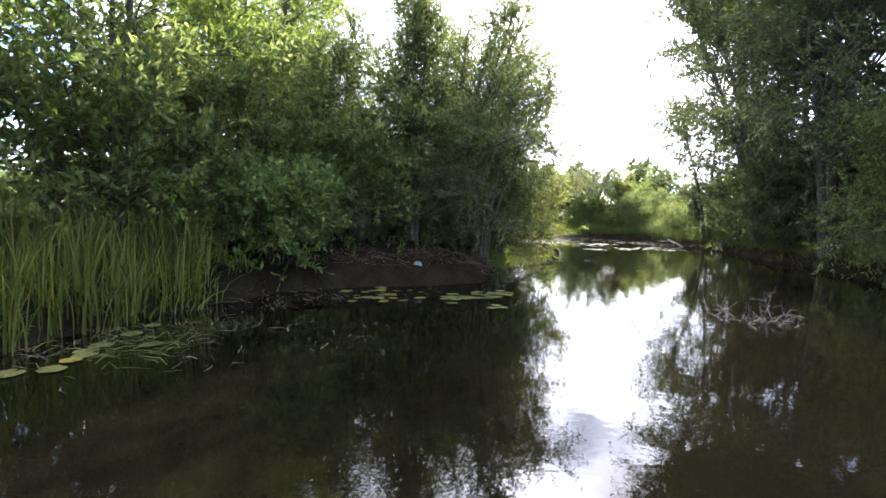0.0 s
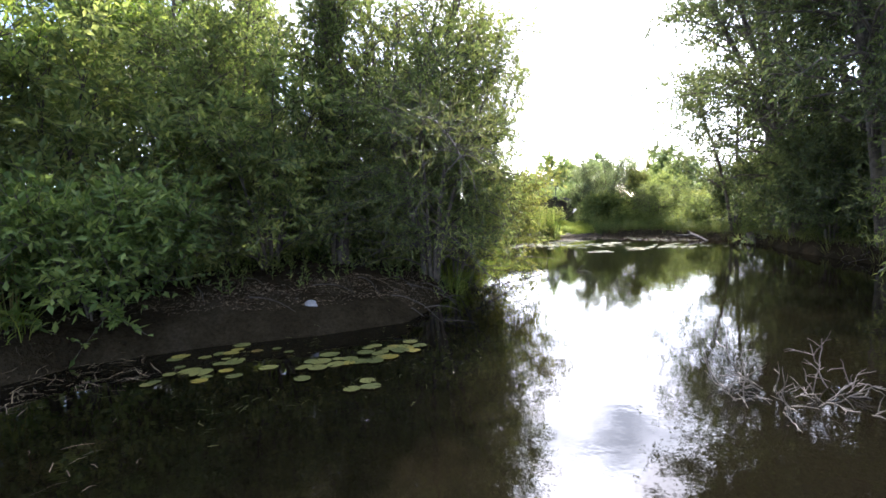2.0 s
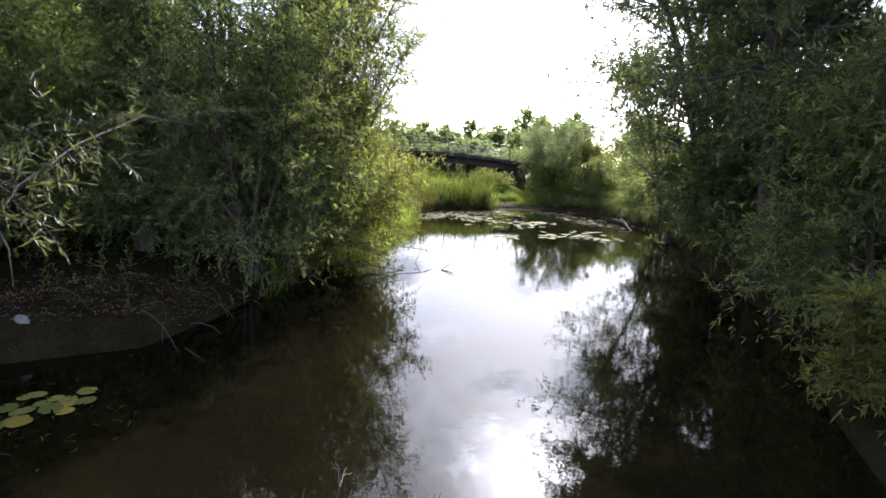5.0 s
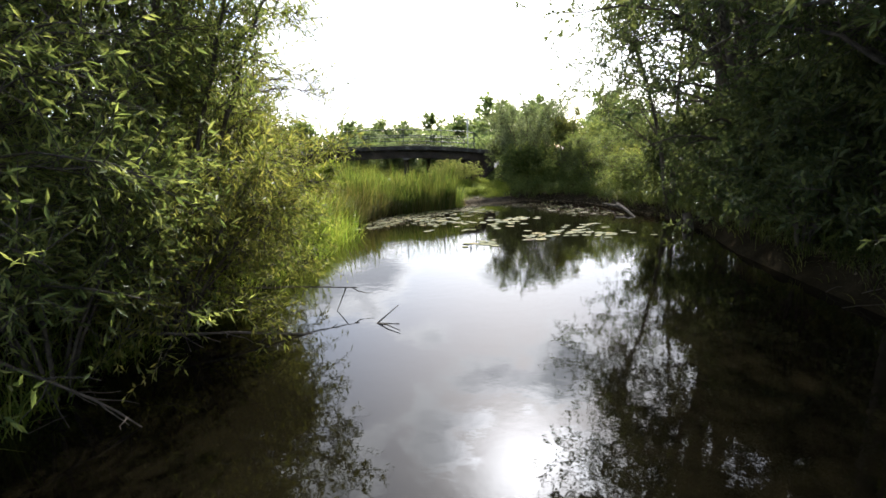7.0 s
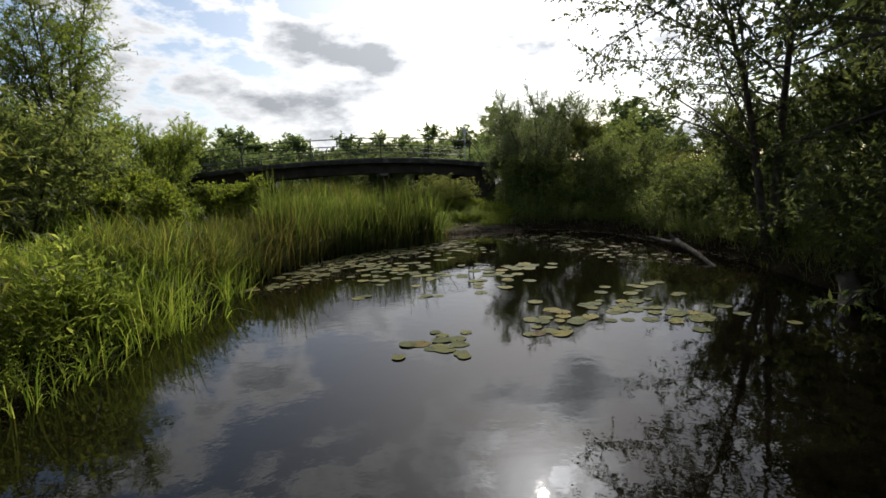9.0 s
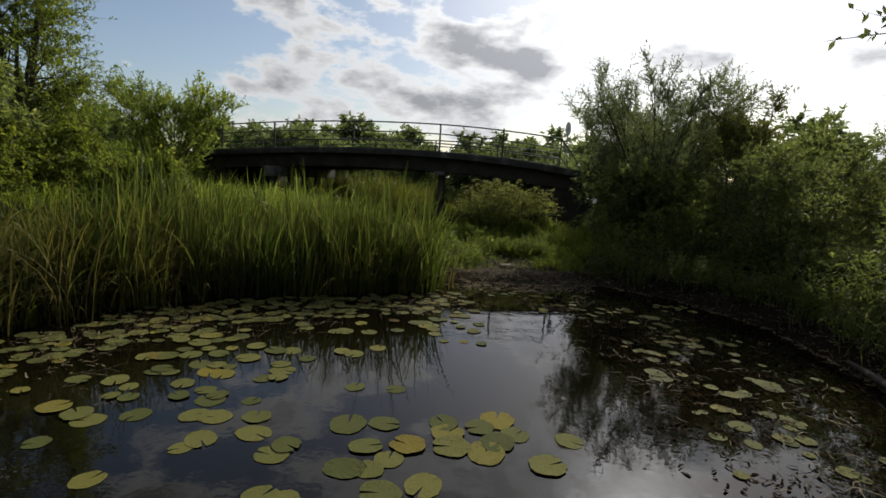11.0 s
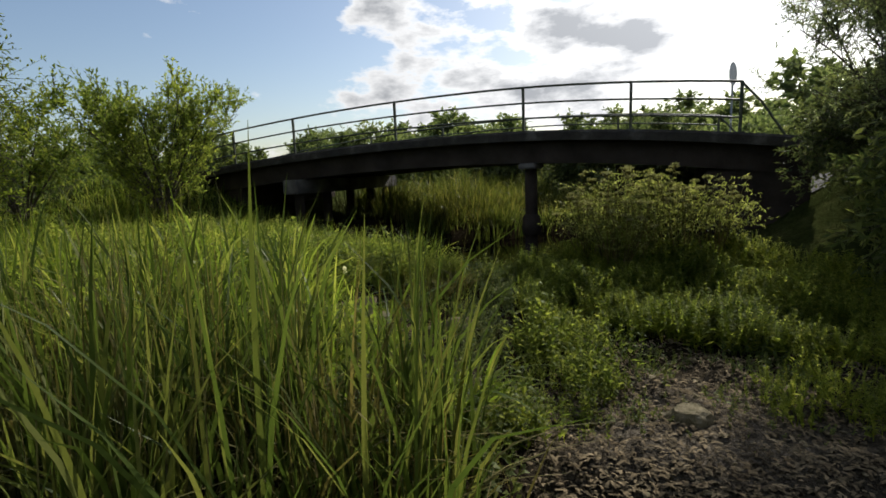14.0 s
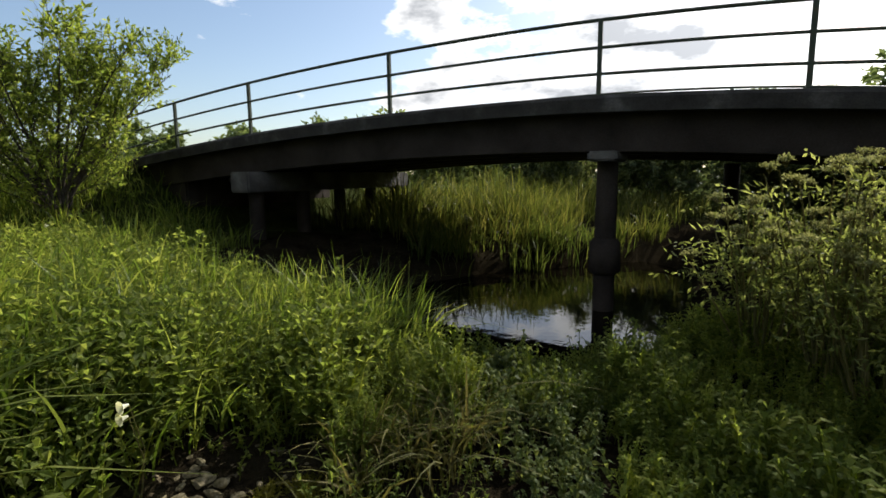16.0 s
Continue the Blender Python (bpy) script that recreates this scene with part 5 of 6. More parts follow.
bed("moss_cushion", [(4.2, 27.5), (4.3, 26.9), (4.7, 26.5), (5.0, 26.6), (4.7, 27.2), (4.6, 27.6)], 5200, (0.045, 0.085), 0.009, 0.8, MOSS, "yellow-green moss cushion on the rubble", "moss", 220, rubble=True, segs=3)
bed("moss_cushion", [(3.5, 27.6), (3.85, 26.9), (4.3, 26.5), (4.4, 26.8), (4.1, 27.4), (3.7, 27.9)], 3200, (0.04, 0.075), 0.009, 0.8, MOSS, "thin brown-green moss over the rubble", "moss", 226, rubble=True, segs=3)
bed("bank_grass", [(-6.5, -7), (-5.6, -7), (-5.0, -3.6), (-4.4, -1.4), (-3.7, 0.7), (-4.6, 1.4), (-6, -1)], 1500, (0.3, 0.8), 0.014, 0.9, GRASS, "short bowed grass at the pond's rim", "grass", 212, clump=0.12)

bed("bank_grass", [(0.7, 4.9), (1.1, 6.5), (1.3, 9.0), (1.8, 11.0), (2.35, 13.4), (2.75, 15.6), (1.6, 15.4), (1.0, 12.5), (0.4, 9.5), (0.3, 5.5)], 3200, (0.35, 0.9), 0.014, 1.0, GRASS, "bowed grass and sedge along the water's edge", "grass", 214, clump=0.1)
weeds("herb_carpet", [(0.9, 9.8), (1.6, 10.9), (2.2, 13.2), (2.5, 15.0), (0.8, 15.2), (0.2, 11.0)], 900, 0.6, (0.14, 0.04), "leafy weeds at the foot of the yellow-green willow", 307)
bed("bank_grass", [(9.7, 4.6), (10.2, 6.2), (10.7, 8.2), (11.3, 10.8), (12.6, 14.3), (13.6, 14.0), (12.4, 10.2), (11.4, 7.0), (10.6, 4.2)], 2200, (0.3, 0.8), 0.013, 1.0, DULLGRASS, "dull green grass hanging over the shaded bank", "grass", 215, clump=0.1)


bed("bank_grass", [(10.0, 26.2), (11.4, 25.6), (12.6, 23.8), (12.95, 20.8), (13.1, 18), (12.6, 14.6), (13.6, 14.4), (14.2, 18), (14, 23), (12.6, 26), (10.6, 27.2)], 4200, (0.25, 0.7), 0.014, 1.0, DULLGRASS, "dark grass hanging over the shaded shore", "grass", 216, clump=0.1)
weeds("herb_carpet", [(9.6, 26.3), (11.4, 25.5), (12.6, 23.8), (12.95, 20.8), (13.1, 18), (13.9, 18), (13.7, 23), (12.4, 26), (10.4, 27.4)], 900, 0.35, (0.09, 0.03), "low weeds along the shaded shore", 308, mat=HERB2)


# ---------------------------------------------------------------- lily pads
def pad_shape(seed, r0=0.5, curl=0.03):
    r = np.random.default_rng(seed)
    n = 27
    notch = 0.26
    a = np.linspace(notch / 2, 2 * np.pi - notch / 2, n)
    rad = r0 * (1 + 0.05 * np.sin(a * 2 + r.uniform(0, 6)) + 0.03 * np.sin(a * 5 + r.uniform(0, 6)) + r.normal(0, 0.018, n) + 0.02 * np.sin(a * 11 + r.uniform(0, 6)))
    rad[[0, -1]] *= 0.93
    edge = np.column_stack([rad * np.cos(a) * 1.12, rad * np.sin(a), curl * np.abs(r.normal(0, 1, n)) + 0.004])
    mid = np.column_stack([edge[:, 0] * 0.55, edge[:, 1] * 0.55, np.full(n, 0.002)])
    v = np.concatenate([[[0.03 * r0, 0, 0.0]], mid, edge, edge - [0, 0, 0.006]])
    q = [(0, 1 + i, 2 + i, 3 + i) for i in range(0, n - 1, 2)]
    q += [(1 + i, 1 + n + i, 2 + n + i, 2 + i) for i in range(n - 1)] + [(1 + n + i, 1 + 2 * n + i, 2 + 2 * n + i, 2 + n + i) for i in range(n - 1)]
    return v, np.array(q)


PAD_SHAPES = [pad_shape(k, curl=0.002 + 0.003 * (k % 3)) for k in range(8)]
PADS = []
for v, q in PAD_SHAPES:
    me = mesh_np("lily_pad", v, q, smooth=False)
    me.materials.append(PAD)
    PADS.append(me)


def pad_places(poly, n, seed, size, gap=0.72, clump=0.0):
    r = np.random.default_rng(seed)
    placed = []
    cand = points_in(poly, n * 12, seed)
    if clump:
        c = points_in(poly, max(n // 9, 3), seed + 1)
        cand = c[r.integers(0, len(c), len(cand))] + r.normal(0, clump, cand.shape)
    depth = outside(POND, cand[:, 0], cand[:, 1])
    for (x, y), d in zip(cand, depth):
        if len(placed) >= n:
            break
        s = r.uniform(*size)
        if d > -0.04 or any((x - a) ** 2 + (y - b) ** 2 < (gap * (s + c) / 2) ** 2 for a, b, c in placed):
            continue
        placed.append((x, y, s))
    return placed


def pads(poly, n, seed, size=(0.13, 0.25), gap=0.72, clump=0.0):
    r = np.random.default_rng(seed + 5)
    for x, y, s in pad_places(poly, n, seed, size, gap, clump):
        ob = new("lily_pad", PADS[r.integers(0, len(PADS))])
        ob.matrix_basis = pose(x, y, 0.003 + r.uniform(0, 0.012), r.normal(0, 0.6), r.normal(0, 0.6), r.uniform(0, 360)) @ Matrix.Diagonal((s, s, s, 1))
        tagged(ob, "yellow-green water-lily leaf floating on the pond", "lily pad", "floating lily pads")


def pad_stuff(poly, n, seed, size, label, gap=0.72, clump=0.0):
    r = np.random.default_rng(seed + 5)
    pl = np.array(pad_places(poly, n, seed, size, gap, clump))
    m = len(pl)
    me = scatter("lily_pad_cover", PAD_SHAPES, np.column_stack([pl[:, :2], 0.004 + r.uniform(0, 0.008, m)]), r.uniform(0, 6.28, m), pl[:, 2], np.zeros((m, 2)), seed)
    put("lily_pad_cover", me, PAD, None, label, "lily pads", kind="stuff")


pad_stuff([(2.6, 17.5), (2.9, 19.2), (3.6, 20.9), (4.4, 22.0), (6.0, 22.9), (7.2, 23.9), (7.7, 23.2), (6.6, 21.9), (5.2, 20.9), (4.4, 19.6), (3.6, 17.8)], 150, 401, (0.11, 0.22), "lily leaves crowding the water before the reeds", gap=0.72)
pads([(6.0, 13.6), (9.2, 13.6), (9.4, 16.2), (6.8, 16.2)], 34, 405, (0.14, 0.25), gap=0.6, clump=0.25)
pads([(4.3, 18.0), (5.8, 18.0), (6.4, 19.4), (6.1, 20.7), (4.6, 20.3)], 30, 413, (0.13, 0.24), gap=0.6)
pads([(5.4, 20.5), (6.2, 20.9), (7.0, 21.2), (7.9, 21.6), (7.5, 22.2), (6.8, 22.4), (5.8, 22.1), (5.0, 21.1)], 26, 414, (0.11, 0.20), gap=0.75, clump=0.4)
# single leaves on the open water in front of the reeds
OPEN_PADS = ((4.95, 16.6), (7.14, 17.24), (7.1, 16.95), (7.52, 16.87), (7.74, 17.42), (8.13, 17.27), (6.06, 16.4), (6.34, 16.44), (7.09, 16.5), (5.26, 17.61), (6.24, 17.86), (7.46, 17.97), (9.04, 18.9),
             (5.94, 18.6), (6.28, 18.7), (5.69, 19.13), (5.33, 19.27), (6.12, 19.2), (6.18, 19.42), (7.41, 19.38), (7.02, 19.3), (5.31, 17.98), (5.57, 18.17), (5.11, 18.59), (6.0, 18.32), (6.29, 18.01), (6.61, 18.21), (6.89, 17.98), (5.96, 17.36), (7.08, 17.53), (10.6, 19.7), (10.12, 20.71), (6.67, 20.15), (6.86, 20.44), (5.99, 19.98), (5.07, 18.95), (4.82, 19.33), (5.02, 19.98),
             (6.17, 18.35), (6.48, 18.46), (5.14, 20.99), (5.74, 20.82), (6.24, 20.9), (6.31, 21.32), (6.55, 20.98), (6.87, 21.21), (7.14, 21.72), (11.32, 20.87), (10.9, 22.2), (10.21, 23.88), (10.46, 23.61))
# a raft of old broad leaves in the middle of the pond
PAD_RAFT = ((7.46, 17.98), (7.5, 18.3), (7.72, 18.18), (7.8, 18.42), (7.24, 18.58), (7.62, 18.02), (7.99, 18.86), (8.06, 18.7), (8.43, 19.06), (8.47, 18.68), (8.3, 18.88), (8.87, 18.47), (8.13, 18.5), (7.52, 18.69), (8.04, 17.95), (7.79, 17.78), (8.6, 18.85), (8.4, 18.5))
r_raft = np.random.default_rng(433)
for x, y in PAD_RAFT:
    ob = new("lily_pad", PADS[r_raft.integers(0, len(PADS))])
    w = r_raft.uniform(0.2, 0.31)
    ob.matrix_basis = pose(x, y, 0.004 + 0.01 * r_raft.uniform(), r_raft.normal(0, 1.0), r_raft.normal(0, 1.0), r_raft.uniform(0, 360)) @ Matrix.Diagonal((w, w, w, 1))
    tagged(ob, "broad old yellow-green lily leaf floating on the pond", "lily pad", "floating lily pads")
r_pad = np.random.default_rng(431)
for x, y in OPEN_PADS:
    for k in range(r_pad.integers(1, 3)):
        ob = new("lily_pad", PADS[r_pad.integers(0, len(PADS))])
        w = r_pad.uniform(0.15, 0.25)
        ob.matrix_basis = pose(x + 0.17 * k * r_pad.uniform(-1, 1), y + 0.15 * k * r_pad.uniform(-1, 1), 0.004 + 0.008 * k, r_pad.normal(0, 0.8), r_pad.normal(0, 0.8), r_pad.uniform(0, 360)) @ Matrix.Diagonal((w, w, w, 1))
        tagged(ob, "yellow-green water-lily leaf floating on the pond", "lily pad", "floating lily pads")
pads([(-1.0, 0.3), (-0.5, 0.2), (0.25, 0.9), (0.5, 1.4), (-0.2, 1.25), (-0.7, 0.9)], 26, 403, (0.10, 0.21), gap=0.36)
pads([(-2.6, 0.7), (-1.5, 0.1), (-1.1, 0.7), (-1.9, 1.3)], 18, 407, (0.09, 0.19), gap=0.4, clump=0.25)
pads([(-3.3, 0.7), (-2.2, 1.2), (-1.1, 0.75), (-0.8, 0.4), (-1.0, -0.4), (-1.9, -0.35), (-2.6, -0.45)], 12, 409, (0.09, 0.22), gap=0.6, clump=0.3)
pad_stuff([(6.8, 13.8), (9.1, 13.4), (10.4, 14.2), (10.8, 16.2), (7.6, 16.2)], 44, 410, (0.13, 0.26), "broad lily leaves scattered over the open pond", gap=0.45, clump=0.28)
pads([(-0.3, -0.3), (0.05, -0.3), (0.1, 0.0), (-0.25, 0.0)], 3, 408, (0.13, 0.19), gap=0.5)
pads([(-4.4, -3.6), (-3.6, -3.4), (-3.6, -1.8), (-4.2, -1.6)], 9, 404, (0.14, 0.26))
pad_stuff([(7.4, 24.6), (9.2, 25.2), (11.5, 24.8), (12.4, 21.5), (12.0, 17.4), (10.2, 17.8), (9.0, 20.5), (8.4, 23.4)], 130, 402, (0.07, 0.18), "small floating lily leaves in the shade of the bank", gap=0.4, clump=0.3)
pad_stuff([(3.0, 19.5), (3.3, 20.8), (4.4, 22.0), (6.9, 23.9), (7.6, 23.6), (6.0, 22.0), (4.6, 20.4), (3.6, 18.8)], 130, 406, (0.08, 0.17), "small lily leaves crowding the reeds' edge", gap=0.7)


# ---------------------------------------------------------------- driftwood, litter, stones and flowers
def bent(p0, p1, r, sag=0.0, wob=0.05, n=7):
    t = np.linspace(0, 1, n)[:, None]
    p0, p1 = np.array(p0, float), np.array(p1, float)
    L = np.linalg.norm(p1 - p0)
    return p0 + (p1 - p0) * t + np.array([0, 0, sag * L]) * 4 * t * (1 - t) + np.cumsum(r.normal(0, wob * L / n, (n, 3)), 0) * np.minimum(1, t * 3)


def branched(main, r, radius, twigs, length, up=0.3, drop=0.0):
    """A limb with side shoots, as tube lines."""
    out = [(main, np.linspace(radius, radius * 0.35, len(main)))]
    for _ in range(twigs):
        k = r.uniform(0.25, 1.0) * (len(main) - 1)
        i = min(int(k), len(main) - 2)
        p = main[i] + (main[i + 1] - main[i]) * (k - i)
        d = unit((main[-1] - main[0]) * 0.5 / np.linalg.norm(main[-1] - main[0]) + r.normal(0, 0.5, 3) + np.array([0, 0, up - drop]))
        L = length * r.uniform(0.4, 1.2)
        q = bent(p, p + d * L, r, 0.0, 0.18, 5)
        out.append((q, np.linspace(radius * 0.4, radius * 0.15, 5)))
    return out


def lines_thing(name, lines, mat, label, category, sides=5, group="", piece="twig"):
    """A limb; its side shoots are parts of it."""
    at = lines[0][0][0]
    v, q = tubes(lines[:1], sides)
    ob = put(name, mesh_np(name, v - at, q), mat, None, label, category, group)
    ob.location = at
    for line in lines[1:]:
        v, q = tubes([line], sides)
        put(piece, mesh_np(piece, v - at, q), mat, ob)
    return ob


def driftwood():
    r = np.random.default_rng(501)
    # dead limbs reaching from the willow bank over the water
    for p0, p1, rad, tw in (((0.6, 8.4, 0.42), (3.48, 8.8, 0.30), 0.024, 6), ((0.7, 7.2, 0.25), (3.46, 7.68, 0.03), 0.024, 6), ((0.6, 5.6, 0.7), (1.9, 5.4, 0.05), 0.02, 9), ((0.2, 4.6, 1.6), (1.3, 3.6, 0.5), 0.022, 12)):
        main = bent(p0, p1, r, 0.03, 0.06)
        lines_thing("fallen_branch", branched(main, r, rad, tw, 0.55, 0.1, 0.25), BARK, "bare dark branch reaching out over the water", "branch", group="fallen branches")
    # forked twig sticking out of the water
    a = np.array([3.80, 7.9, 0.0])
    lines_thing("forked_twig", [(np.array([a - [0.1, 0, 0.2], a, a + [0.29, 0.33, 0.14]]), [0.014, 0.012, 0.006]), (np.array([a, a + [0.15, -0.2, 0.03], a + [0.31, -0.42, 0.02]]), [0.011, 0.009, 0.005])], BARK, "forked dead twig standing out of the water", "twig")
    # tangle of drowned branches
    lines = []
    heart = np.array([3.12, -0.86, -0.06])
    for k in range(22):
        a = 2 * np.pi * (k + r.uniform(-0.4, 0.4)) / 22
        L = r.uniform(0.26, 0.54)
        rise = r.uniform(0.05, 0.30) * (1.25 if np.sin(a) > 0 else 0.6)
        p0 = heart + r.normal(0, 1, 3) * [0.14, 0.12, 0.02]
        p1 = p0 + np.array([np.cos(a) * L, np.sin(a) * L * 0.85, rise])
        main = bent(p0, p1, r, -0.4 * r.uniform(0.0, 0.35), 0.2, 9)
        lines.append((main, np.linspace(0.0066, 0.0028, 9)))
        for _ in range(4):
            i = r.integers(2, 8)
            e = main[i] + unit(main[-1] - main[0] + r.normal(0, 0.3, 3)) * r.uniform(0.10, 0.27)
            side = bent(main[i], e, r, 0.06, 0.22, 6)
            lines.append((side, np.linspace(0.0048, 0.0024, 6)))
            e2 = side[3] + unit(side[-1] - side[0] + r.normal(0, 0.25, 3)) * r.uniform(0.06, 0.16)
            lines.append((bent(side[3], e2, r, 0.03, 0.2, 4), np.linspace(0.004, 0.0022, 4)))
    lines_thing("drowned_branch", lines, DRYWOOD, "tangle of pale bare branches lying in the water", "dead branch", piece="shoot")
    # log on the shaded shore
    r2 = np.random.default_rng(77)
    main = np.array([(12.05, 17.6, -0.05), (12.15, 18.4, 0.10), (12.35, 19.1, 0.12), (12.38, 19.85, 0.22), (12.55, 20.4, 0.12), (12.62, 21.4, 0.1), (12.7, 22.2, 0.06)])
    lines_thing("fallen_log", [(main, [0.04, 0.055, 0.06, 0.09, 0.055, 0.045, 0.025]), (np.array([main[3], main[3] + [-0.12, 0.1, 0.18]]), [0.06, 0.035])], OLDLOG, "grey fallen log with a broken knot on the shore", "log", 10)
    main = np.array([(12.0, 14.4, 0.0), (12.1, 14.55, 0.25), (12.05, 14.6, 0.45)])
    lines_thing("tree_stump", [(main, [0.16, 0.13, 0.11])], BARK, "dark rotten stump at the water's edge", "stump", 10)
    # willow shoots and roots on the bank
    for k in range(26):
        x, y = ((0.5, 4.2), (0.0, 3.3), (-2.0, 2.9), (0.8, 6.4), (10.6, 7.6))[k % 5]
        p0 = np.array([x + r.normal(0, 0.5), y + r.normal(0, 0.4), 0.35])
        p0[2] = float(ground_z(p0[0], p0[1])) + 0.03
        p1 = p0 + [r.uniform(-0.1, 0.9), r.uniform(-0.9, 0.0), -0.2]
        p1[2] = max(float(ground_z(p1[0], p1[1])), 0.0) + 0.04
        lines_thing("dead_stick", [(bent(p0, p1, r, 0.08, 0.08), np.linspace(0.009, 0.004, 7))], OLDLOG, "thin grey dead stick lying on the mud", "stick", 5, "dead sticks")


driftwood()


def litter(name, poly, n, length, width, seed, label, z=0.012, clump=0.0, mat=LITTER):
    r = np.random.default_rng(seed)
    p = points_in(poly, n, seed)
    if clump:
        c = points_in(poly, max(n // 16, 4), seed + 1)
        p = c[r.integers(0, len(c), n)] + r.normal(0, clump, (n, 2))
    gz = np.maximum(ground_z(p[:, 0], p[:, 1]), 0.0)
    a = r.uniform(0, 2 * np.pi, n)
    base = np.column_stack([p, gz + z + r.uniform(0, 0.012, n)])
    L, W = r.uniform(*length, n)[:, None], r.uniform(*width, n)[:, None]
    d = np.column_stack([np.cos(a), np.sin(a), r.normal(0, 0.13, n)])
    s = np.column_stack([-np.sin(a), np.cos(a), r.normal(0, 0.2, n)])
    k = np.column_stack([0 * a, 0 * a, np.full(n, 0.006)])
    m = base + d * L * 0.5 + s * L * r.normal(0, 0.12, n)[:, None] + k
    e = base + d * L
    v = np.stack([base - s * W / 2, base + s * W / 2, m - s * W / 2, m + s * W / 2, e - s * W / 5, e + s * W / 5], 1)
    f = np.array([(0, 1, 3, 2), (2, 3, 5, 4)])[None] + (np.arange(n) * 6)[:, None, None]
    put(name, mesh_np(name, v, f, smooth=False), mat, None, label, "plant litter", kind="stuff")


litter("reed_litter", [(3.0, 17.5), (3.4, 20.4), (4.6, 21.8), (6.8, 23.6), (7.8, 23.4), (6.4, 21.4), (4.6, 19.4), (3.9, 16.8)], 420, (0.1, 0.35), (0.004, 0.009), 601, "floating dead reed leaves among the lily pads", clump=0.25)
litter("leaf_litter", [(3.0, 17.5), (3.4, 20.4), (4.6, 21.8), (6.8, 23.6), (7.8, 23.4), (6.4, 21.6), (4.6, 19.6), (3.9, 17.0)], 450, (0.03, 0.09), (0.006, 0.018), 613, "brown rotting leaves floating between the pads", clump=0.25, mat=DEADLEAF)
litter("reed_litter", [(7.2, 24.4), (9.0, 24.9), (11.4, 24.4), (12.3, 21.5), (12.0, 18.0), (10.6, 18.6), (9.6, 21.5), (8.6, 23.4)], 600, (0.06, 0.22), (0.006, 0.014), 602, "brown floating leaf scraps under the bank", clump=0.3)
litter("reed_litter", [(-5.0, -4.2), (-3.7, -3.6), (-3.0, -1.6), (-2.4, 0.4), (-3.4, 1.0), (-4.2, -0.6), (-4.8, -2.4)], 420, (0.08, 0.3), (0.004, 0.008), 603, "floating brown sedge leaves at the rim", clump=0.22, mat=DEADLEAF)
litter("reed_litter", [(-3.0, 0.6), (-1.0, -0.9), (0.4, -0.6), (1.2, 1.8), (0.4, 2.6), (-1.2, 2.1)], 220, (0.03, 0.12), (0.004, 0.009), 604, "floating leaf and stem scraps between the pads", clump=0.3, mat=DULLGRASS)
litter("sedge_drift", [(-4.6, -3.6), (-3.7, -4.1), (-3.5, -3.0), (-3.7, -1.8), (-4.2, -1.6)], 170, (0.10, 0.32), (0.006, 0.013), 612, "olive sedge leaves drifting at the rim", clump=0.2, mat=DULLGRASS)
litter("reed_litter", [(-3.2, -3.0), (-1.4, -2.9), (-1.2, -1.6), (-2.6, -1.0)], 60, (0.06, 0.2), (0.004, 0.007), 605, "drifting water weed at the surface", clump=0.25, mat=DEADLEAF)
litter("leaf_litter", [(6.9, 24.7), (8.7, 25.2), (10.2, 26.0), (10.0, 27.8), (8.4, 28.4), (6.4, 27.6)], 6000, (0.02, 0.075), (0.008, 0.028), 606, "brown dead leaves matted on the mud", z=0.015, mat=DEADLEAF)
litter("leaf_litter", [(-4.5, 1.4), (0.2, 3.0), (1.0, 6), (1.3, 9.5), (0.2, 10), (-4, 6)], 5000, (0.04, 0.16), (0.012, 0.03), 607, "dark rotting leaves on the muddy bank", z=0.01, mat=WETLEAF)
litter("leaf_litter", [(-4.4, 1.2), (-1.1, 2.4), (0.1, 3.0), (0.75, 5), (0.3, 5.8), (-0.6, 4.2), (-3, 3)], 3600, (0.015, 0.07), (0.005, 0.016), 609, "crumbs of earth, twigs and leaves strewn over the mud", z=0.008, mat=DEADLEAF)
litter("leaf_mat", [(6.95, 24.2), (8.4, 24.5), (9.8, 25.3), (9.2, 25.9), (8.0, 25.5), (7.2, 25.2)], 1700, (0.025, 0.09), (0.01, 0.03), 616, "brown leaves matted on the shallow water before the mud", z=0.006, mat=DEADLEAF, clump=0.14)
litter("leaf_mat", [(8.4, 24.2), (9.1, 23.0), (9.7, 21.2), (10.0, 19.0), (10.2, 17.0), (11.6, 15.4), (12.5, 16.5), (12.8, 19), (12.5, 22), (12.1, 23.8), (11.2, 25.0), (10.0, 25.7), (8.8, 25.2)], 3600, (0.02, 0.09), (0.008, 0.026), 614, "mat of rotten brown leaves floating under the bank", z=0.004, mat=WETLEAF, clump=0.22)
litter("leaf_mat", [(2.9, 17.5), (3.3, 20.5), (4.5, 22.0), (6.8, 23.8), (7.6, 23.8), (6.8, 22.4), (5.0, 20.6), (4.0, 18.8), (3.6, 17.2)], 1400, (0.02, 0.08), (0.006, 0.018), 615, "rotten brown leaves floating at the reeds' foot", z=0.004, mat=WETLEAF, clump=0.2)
litter("leaf_litter", [(9.0, 25.4), (10.0, 25.8), (11.3, 25.1), (12.3, 23.6), (12.6, 20.8), (12.8, 18), (13.3, 18), (13.1, 23), (11.8, 26), (9.6, 26.6)], 2200, (0.03, 0.12), (0.008, 0.024), 610, "brown leaves washed up along the shore", z=0.012, mat=DEADLEAF)
